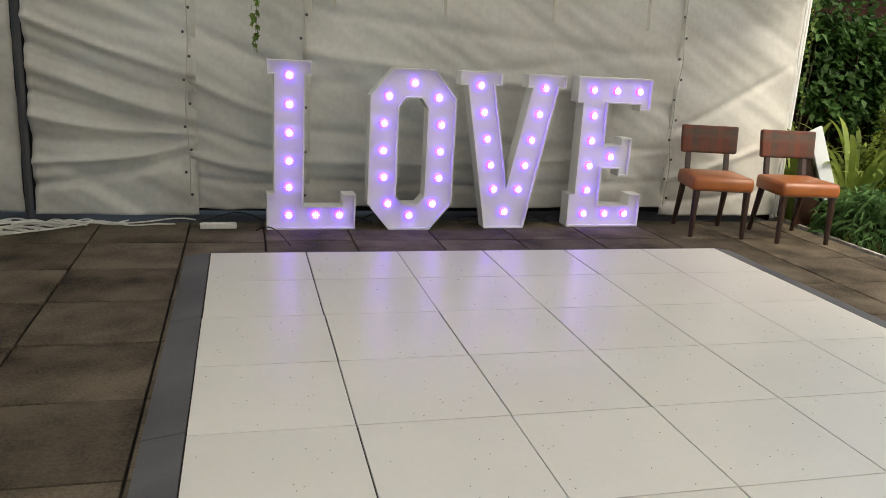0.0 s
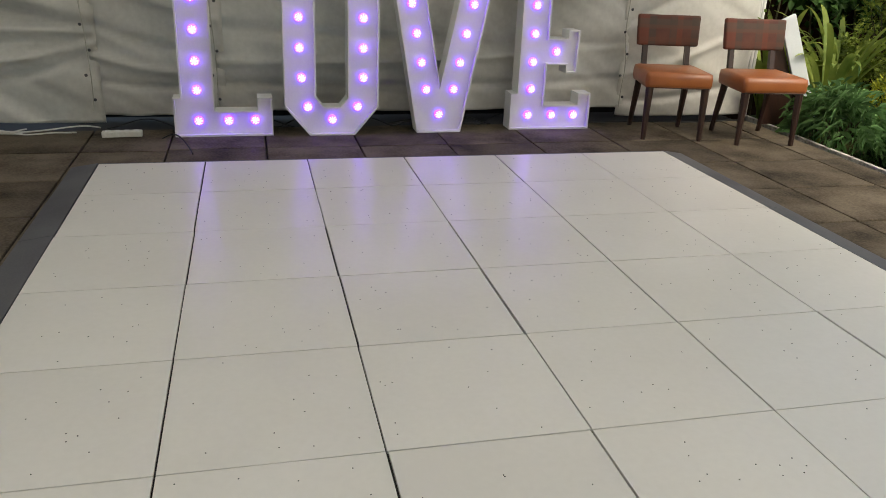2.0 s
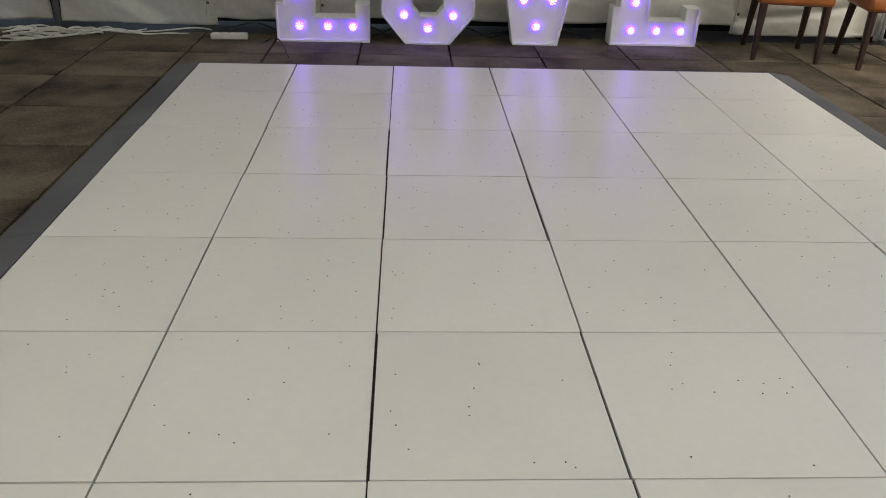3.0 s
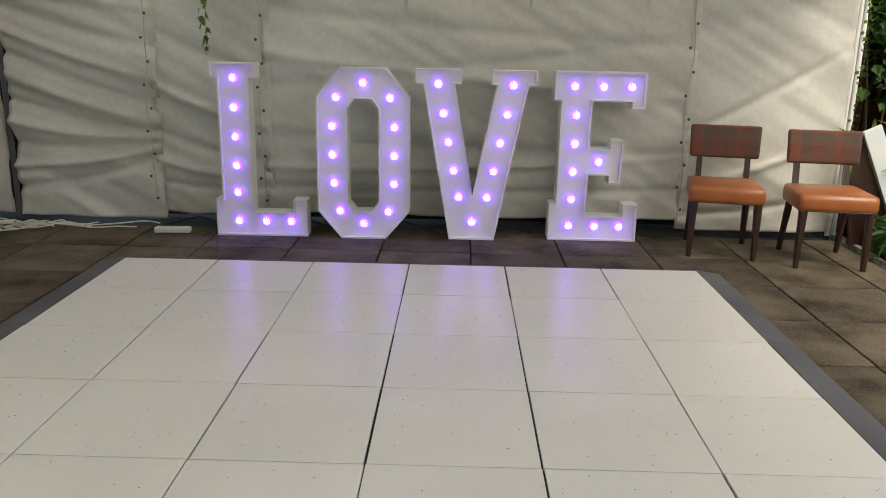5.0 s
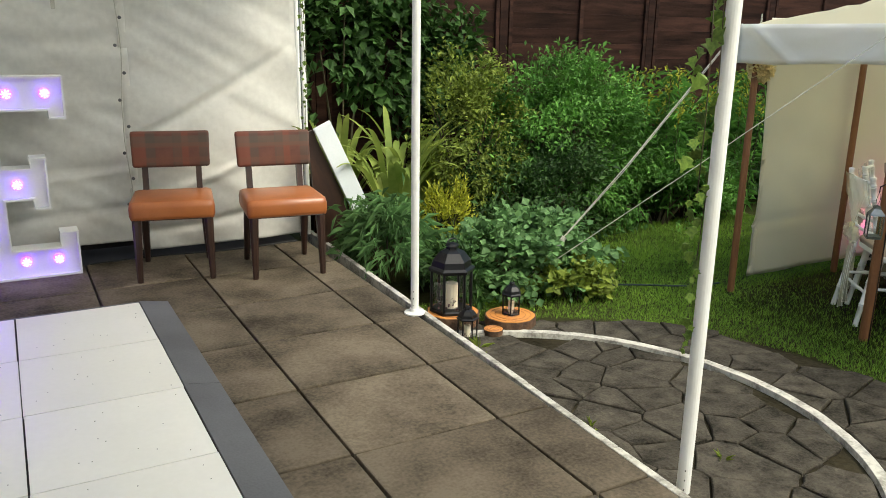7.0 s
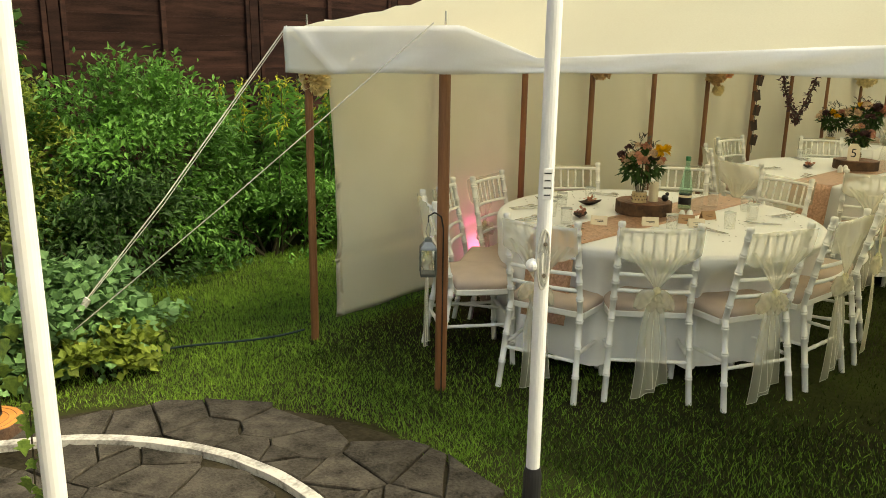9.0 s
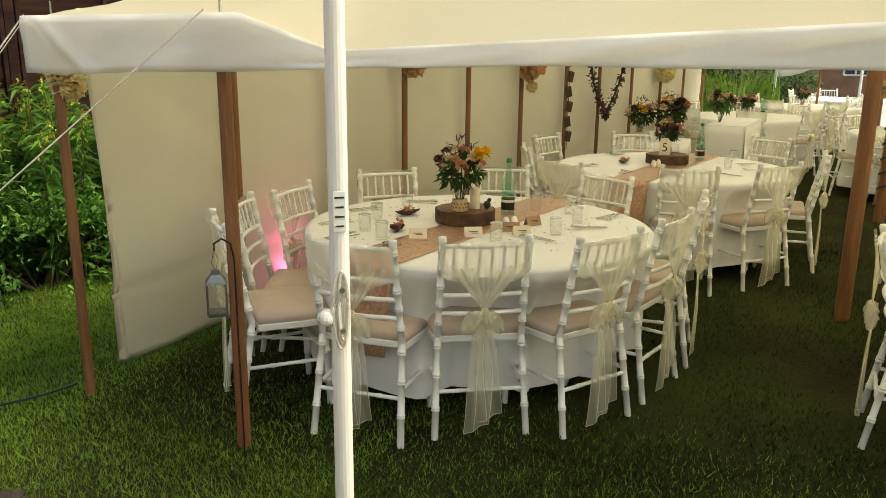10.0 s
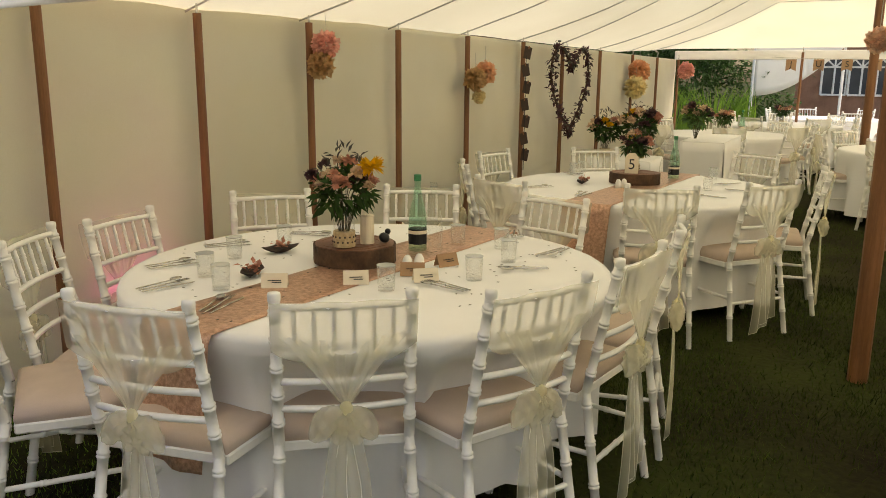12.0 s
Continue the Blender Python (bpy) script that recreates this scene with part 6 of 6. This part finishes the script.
# ---- beyond the tent's far end ----
clump = thing("tall_grass", pose(24.4, 3.85, LAWN), "tall clump of bright green garden grass", "plant")
for k in range(220):
    a, r0 = random.uniform(0, math.tau), 0.95 * math.sqrt(random.random())
    h, ln = random.uniform(1.0, 1.75), random.uniform(0.1, 0.6)
    bx, by = r0 * math.cos(a) * 0.7, r0 * math.sin(a)
    bm = bmesh.new()
    sheet(bm, 1, 6, lambda u, v: (bx + ln * v * v * math.cos(a * 3) + (u - 0.5) * 0.05 * (1 - v), by + ln * v * v * math.sin(a * 3) + (u - 0.5) * 0.05 * (1 - v), h * (v - 0.2 * v ** 3)))
    part("blade", bm, M_GRASS, clump)
for x, y in ((27.5, 5.5), (29.5, 8.0), (26, 8.5)):
    copy_thing(tr, pose(x, y, LAWN, 0, 0, x * 31))
shrub("dark leafy hedge beyond the tent", 26.4, 5.0, 0.9, (0.7, 2.6, 1.25), 5000, 0.15, M_LEAFD, 120, 0.1)

M_BRICK = mat("brown_house_wall", (0.30, 0.16, 0.10), (0.20, 0.10, 0.06), rough=0.85, coarse=4, fine=30, bump=0.4)
house = thing("house", pose(29.5, 0, LAWN), "brown brick house with white arched windows beyond the tent", "house")
bm = bmesh.new()
box(bm, (0.2, -3.2, 1.7), (0.4, 11.6, 3.6))
part("wall", bm, M_BRICK, house)
bm = bmesh.new()
prism(bm, [(-0.5, 3.45), (3.5, 5.2), (3.5, 5.3), (-0.55, 3.55)], -9.2, 2.9, "y")
part("roof", bm, mat("grey_roof_tiles", (0.10, 0.09, 0.085), rough=0.8), house)
for y in (1.70, 1.07, 0.44):
    w, zs, zt = 0.285, 1.10, 1.80
    arch = [(-w, zs), (w, zs)] + [(w * math.cos(a * math.pi / 12), zt + w * math.sin(a * math.pi / 12)) for a in range(13)]
    bm = bmesh.new()
    prism(bm, arch, -0.012, -0.004, "y")
    win = part("window", bm, mat("dark_window_glass", (0.05, 0.06, 0.07), rough=0.08, bump=0), house)
    win.matrix_basis = pose(0, y, 0, 0, 0, -90)
    bm = bmesh.new()
    tube(bm, [(u, -0.03, v) for u, v in arch + arch[:1]], 0.032, 5)
    part("window_frame", bm, M_POLE, win)
    for k in range(5):
        bm = bmesh.new()
        a = k * math.pi / 4
        if k in (1, 2, 3):
            rod(bm, (0, -0.03, zt), (w * math.cos(a), -0.03, zt + w * math.sin(a)), 0.022, 0.022, 5)
        elif k == 0:
            rod(bm, (-w, -0.03, zt), (w, -0.03, zt), 0.025, 0.025, 5)
        else:
            rod(bm, (0, -0.03, zs), (0, -0.03, zt), 0.025, 0.025, 5)
        part("glazing_bar", bm, M_POLE, win)
awn = thing("canvas_awning", pose(25.6, 0, LAWN), "pale grey canvas flap draped beside the house", "awning")
bm = bmesh.new()
sheet(bm, 20, 10, lambda u, v: (0.25 * math.sin(3 * u + v), 3.25 - 1.8 * u, 2.8 - v * (1.68 - 1.05 * u ** 1.5) - 0.10 * math.sin(math.pi * u)))
solid(part("canvas", bm, M_VALANCE, awn, smooth=True), 0.004)
for y in (3.25, 1.45):
    bm = bmesh.new()
    rod(bm, (0, y, 0), (0, y, 2.85), 0.03, 0.03, 8)
    part("pole", bm, M_POLE, awn)
bm = bmesh.new()
box(bm, (26.0, -1.0, LAWN - 0.02), (7.6, 14, 0.07))
tagged(part("pavement_far", bm, mat("pale_far_paving", (0.42, 0.40, 0.36), rough=0.8), None), "pale patio beyond the tent", "patio", kind="structure")
for k, (x, y) in enumerate(((23.6, 1.6), (24.2, -1.2))):
    round_table(x, y)
    tablecloth(x, y, 40 + k)
    for j in range(6):
        a = j * math.tau / 6 + 0.4
        cx, cy = x + 1.1 * math.cos(a), y + 1.1 * math.sin(a)
        seat_at(cx, cy, facing(cx, cy, (x, y)), False)


# ---- pieces of the paving ----
def slab(x0, x1, y0, y1, parent, top=0.0):
    g = 0.006
    w, d = x1 - x0 - 2 * g, y1 - y0 - 2 * g
    key = (round(w, 3), round(d, 3))
    if key not in slab_meshes:
        bm = bmesh.new()
        box(bm, (0, 0, 0), (w, d, 0.05), 0.006)
        me = bpy.data.meshes.new("slab")
        bm.to_mesh(me)
        bm.free()
        me.materials.append(M_SLAB)
        slab_meshes[key] = me
    ob = new("slab", slab_meshes[key])
    ob.parent = parent
    ob.matrix_basis = pose((x0 + x1) / 2, (y0 + y1) / 2, top - 0.025 - random.uniform(0, 0.003), random.uniform(-0.15, 0.15), random.uniform(-0.15, 0.15), 0)


slab_meshes = {}
xs = [4.10 - 0.624 * k for k in range(11, -1, -1)] + [4.73, 4.985]
ys = [4.205 + 0.61 * k for k in range(-14, 4)]
for a, b in zip(xs, xs[1:]):
    for c, d in zip(ys, ys[1:]):
        if a > 0.05 and b < 3.55 and d < 4.3 and c > 0.4:
            continue
        o, e = (-0.03, 0.09) if a < 0.1 else (0.0, 0.0)
        slab(a + e, b + (e if b < 0.1 else 0.0), c + o, d + o, patio_base)
kerb = tagged(new("kerb"), "white painted edging of the patio", "kerb", kind="structure")
for k in range(14):
    bm = bmesh.new()
    box(bm, (0, 0, 0), (0.034, 0.618, 0.21), 0.005)
    kb = part("kerb_stone", bm, M_LIMEWASH, kerb)
    ky = 6.0 - 0.622 * k
    kb.matrix_basis = pose(5.02 + 0.030 * (ky - 3.6), ky, -0.102 + random.uniform(-0.002, 0.002), 0, 0, -1.7)
bm = bmesh.new()
seg = 70
rows = []
for rr, zz in ((1.275, -0.20), (1.278, -0.160), (1.328, -0.160), (1.332, -0.20)):
    rows.append([bm.verts.new((4.965 + (rr + 0.006 * wave(a * 0.4, 0, 1)) * math.cos(math.pi * (a / seg - 0.5) * 0.94), 2.96 + (rr + 0.006 * wave(a * 0.4, 0, 1)) * math.sin(math.pi * (a / seg - 0.5) * 0.94), zz)) for a in range(seg + 1)])
for a, b in zip(rows, rows[1:]):
    for i in range(seg):
        bm.faces.new((a[i], b[i], b[i + 1], a[i + 1]))
tagged(part("kerb_curve", bm, M_LIMEWASH, None), "curved white painted edging in the crazy paving", "kerb", kind="structure")


def clip(poly, px, py, nx, ny):
    out = []
    for i in range(len(poly)):
        a, b = poly[i], poly[(i + 1) % len(poly)]
        da, db = (a[0] - px) * nx + (a[1] - py) * ny, (b[0] - px) * nx + (b[1] - py) * ny
        if da <= 0:
            out.append(a)
        if (da < 0 < db) or (db < 0 < da):
            t = da / (da - db)
            out.append((a[0] + (b[0] - a[0]) * t, a[1] + (b[1] - a[1]) * t))
    return out


rng = random.Random(5)
CX, CY, CR = 5.30, 2.81, 1.55
seeds = [(5.0 + 0.25 * i + rng.uniform(-0.16, 0.16), 1.1 + 0.22 * j + rng.uniform(-0.13, 0.13)) for i in range(10) for j in range(17)]
for sx, sy in seeds:
    ro = math.hypot(sx - CX, sy - CY)
    r = math.hypot(sx - 4.965, sy - 2.96)
    if ro > CR or sx < 5.0:
        continue
    poly = [(sx - 0.5, sy - 0.5), (sx + 0.5, sy - 0.5), (sx + 0.5, sy + 0.5), (sx - 0.5, sy + 0.5)]
    for qx, qy in seeds:
        d = math.hypot(qx - sx, qy - sy)
        if 0 < d < 0.9:
            ux, uy = (qx - sx) / d, (qy - sy) / d
            poly = clip(poly, (sx + qx) / 2 - ux * 0.0035, (sy + qy) / 2 - uy * 0.0035, ux, uy)
    poly = clip(poly, 5.09, sy, -1, 0)
    ux, uy = (sx - 4.965) / r, (sy - 2.96) / r
    if r < 1.30:
        poly = clip(poly, 4.965 + 1.262 * ux, 2.96 + 1.262 * uy, ux, uy)
    else:
        poly = clip(poly, 4.965 + 1.343 * ux, 2.96 + 1.343 * uy, -ux, -uy)
    ux, uy = (sx - CX) / ro, (sy - CY) / ro
    poly = clip(poly, CX + (CR + 0.02) * ux, CY + (CR + 0.02) * uy, ux, uy)
    if len(poly) < 3:
        continue
    # broken edges: each side is nicked once
    rough_poly = []
    for i in range(len(poly)):
        (ax, ay), (bx, by) = poly[i], poly[(i + 1) % len(poly)]
        rough_poly.append((ax, ay))
        if math.hypot(bx - ax, by - ay) > 0.07:
            q, k = rng.uniform(0.3, 0.7), rng.uniform(0.0, 0.010)
            mx, my = ax + (bx - ax) * q, ay + (by - ay) * q
            e = math.hypot(sx - mx, sy - my)
            rough_poly.append((mx + (sx - mx) / e * k, my + (sy - my) / e * k))
    poly = rough_poly
    bm = bmesh.new()
    h = -0.170 + rng.uniform(-0.005, 0.004)
    prism(bm, poly, -0.215, h, "z")
    bmesh.ops.bevel(bm, geom=[e for e in bm.edges if all(v.co.z > h - 0.001 for v in e.verts)], offset=0.005, segments=1, affect="EDGES")
    part("stone", bm, M_CRAZY, crazy_base)

# ---- grass ----
def grass(name, n, x0, x1, y0, y1, h, keep, label, material=None):
    x, y = np.random.uniform(x0, x1, n), np.random.uniform(y0, y1, n)
    ok = keep(x, y)
    x, y = x[ok], y[ok]
    n = len(x)
    a, hh = np.random.uniform(0, math.tau, n), h * np.random.uniform(0.4, 1.2, n)
    lean = np.random.normal(size=(n, 2)) * 0.45 * hh[:, None]
    z = np.full(n, LAWN - 0.012)
    w = 0.0028 + 0.0015 * np.random.rand(n)
    v = np.stack((np.stack((x - w * np.cos(a), y - w * np.sin(a), z), 1), np.stack((x + w * np.cos(a), y + w * np.sin(a), z), 1), np.stack((x + lean[:, 0], y + lean[:, 1], z + hh), 1)), 1).reshape(-1, 3)
    ob = raw(name, v.tolist(), [(3 * i, 3 * i + 1, 3 * i + 2) for i in range(n)], material or M_GRASS)
    return tagged(ob, label, "grass", kind="stuff")


def off_paving(x, y):
    return (np.hypot(x - 5.30, y - 2.81) > 1.55 + 0.04 * np.sin(x * 9 + y * 7)) & (x > 5.06)


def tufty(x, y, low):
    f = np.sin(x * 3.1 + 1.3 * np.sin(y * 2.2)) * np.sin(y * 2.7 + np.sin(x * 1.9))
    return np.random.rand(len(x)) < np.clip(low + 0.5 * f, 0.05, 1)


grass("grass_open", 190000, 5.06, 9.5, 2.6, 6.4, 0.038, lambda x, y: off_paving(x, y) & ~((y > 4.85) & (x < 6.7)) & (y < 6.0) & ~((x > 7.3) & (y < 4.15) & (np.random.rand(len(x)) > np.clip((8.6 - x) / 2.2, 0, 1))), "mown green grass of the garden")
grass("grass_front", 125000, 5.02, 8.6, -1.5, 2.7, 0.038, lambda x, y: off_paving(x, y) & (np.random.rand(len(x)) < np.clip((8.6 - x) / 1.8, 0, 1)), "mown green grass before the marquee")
# grass inside the tent: wear and the roof's shade are both in its colour
grass("grass_tent", 210000, 7.1, 12.5, -1.5, 4.0, 0.042, lambda x, y: off_paving(x, y) & tufty(x, y, 0.7 - 0.2 * (x > 8.2) * (y < 1.9)), "trodden grass under the marquee, coloured darker for the roof's shade", M_TRODDEN_SHADED)
grass("grass_far", 60000, 12.5, 20, -2, 4, 0.05, lambda x, y: tufty(x, y, 0.6), "trodden grass deep in the marquee, coloured darker for the roof's shade", M_TRODDEN_SHADED)
# weeds in the joints of the crazy paving
for x, y, h in ((5.22, 3.9, 0.07), (5.24, 3.02, 0.06), (5.17, 2.35, 0.05), (5.55, 2.55, 0.05), (5.26, 4.02, 0.09)):
    weed = thing("weed", pose(x, y, -0.20), "small yellow-green weed in a paving joint", "plant", "weeds in the joints")
    d = np.random.normal(size=(26, 3))
    d[:, 2] = np.abs(d[:, 2]) + 0.3
    d /= np.linalg.norm(d, axis=1)[:, None]
    leaves("foliage", d * 0.012 + np.array((0, 0, 0.005)), d, h, M_LEAFY, weed, 0.16, 0.3)
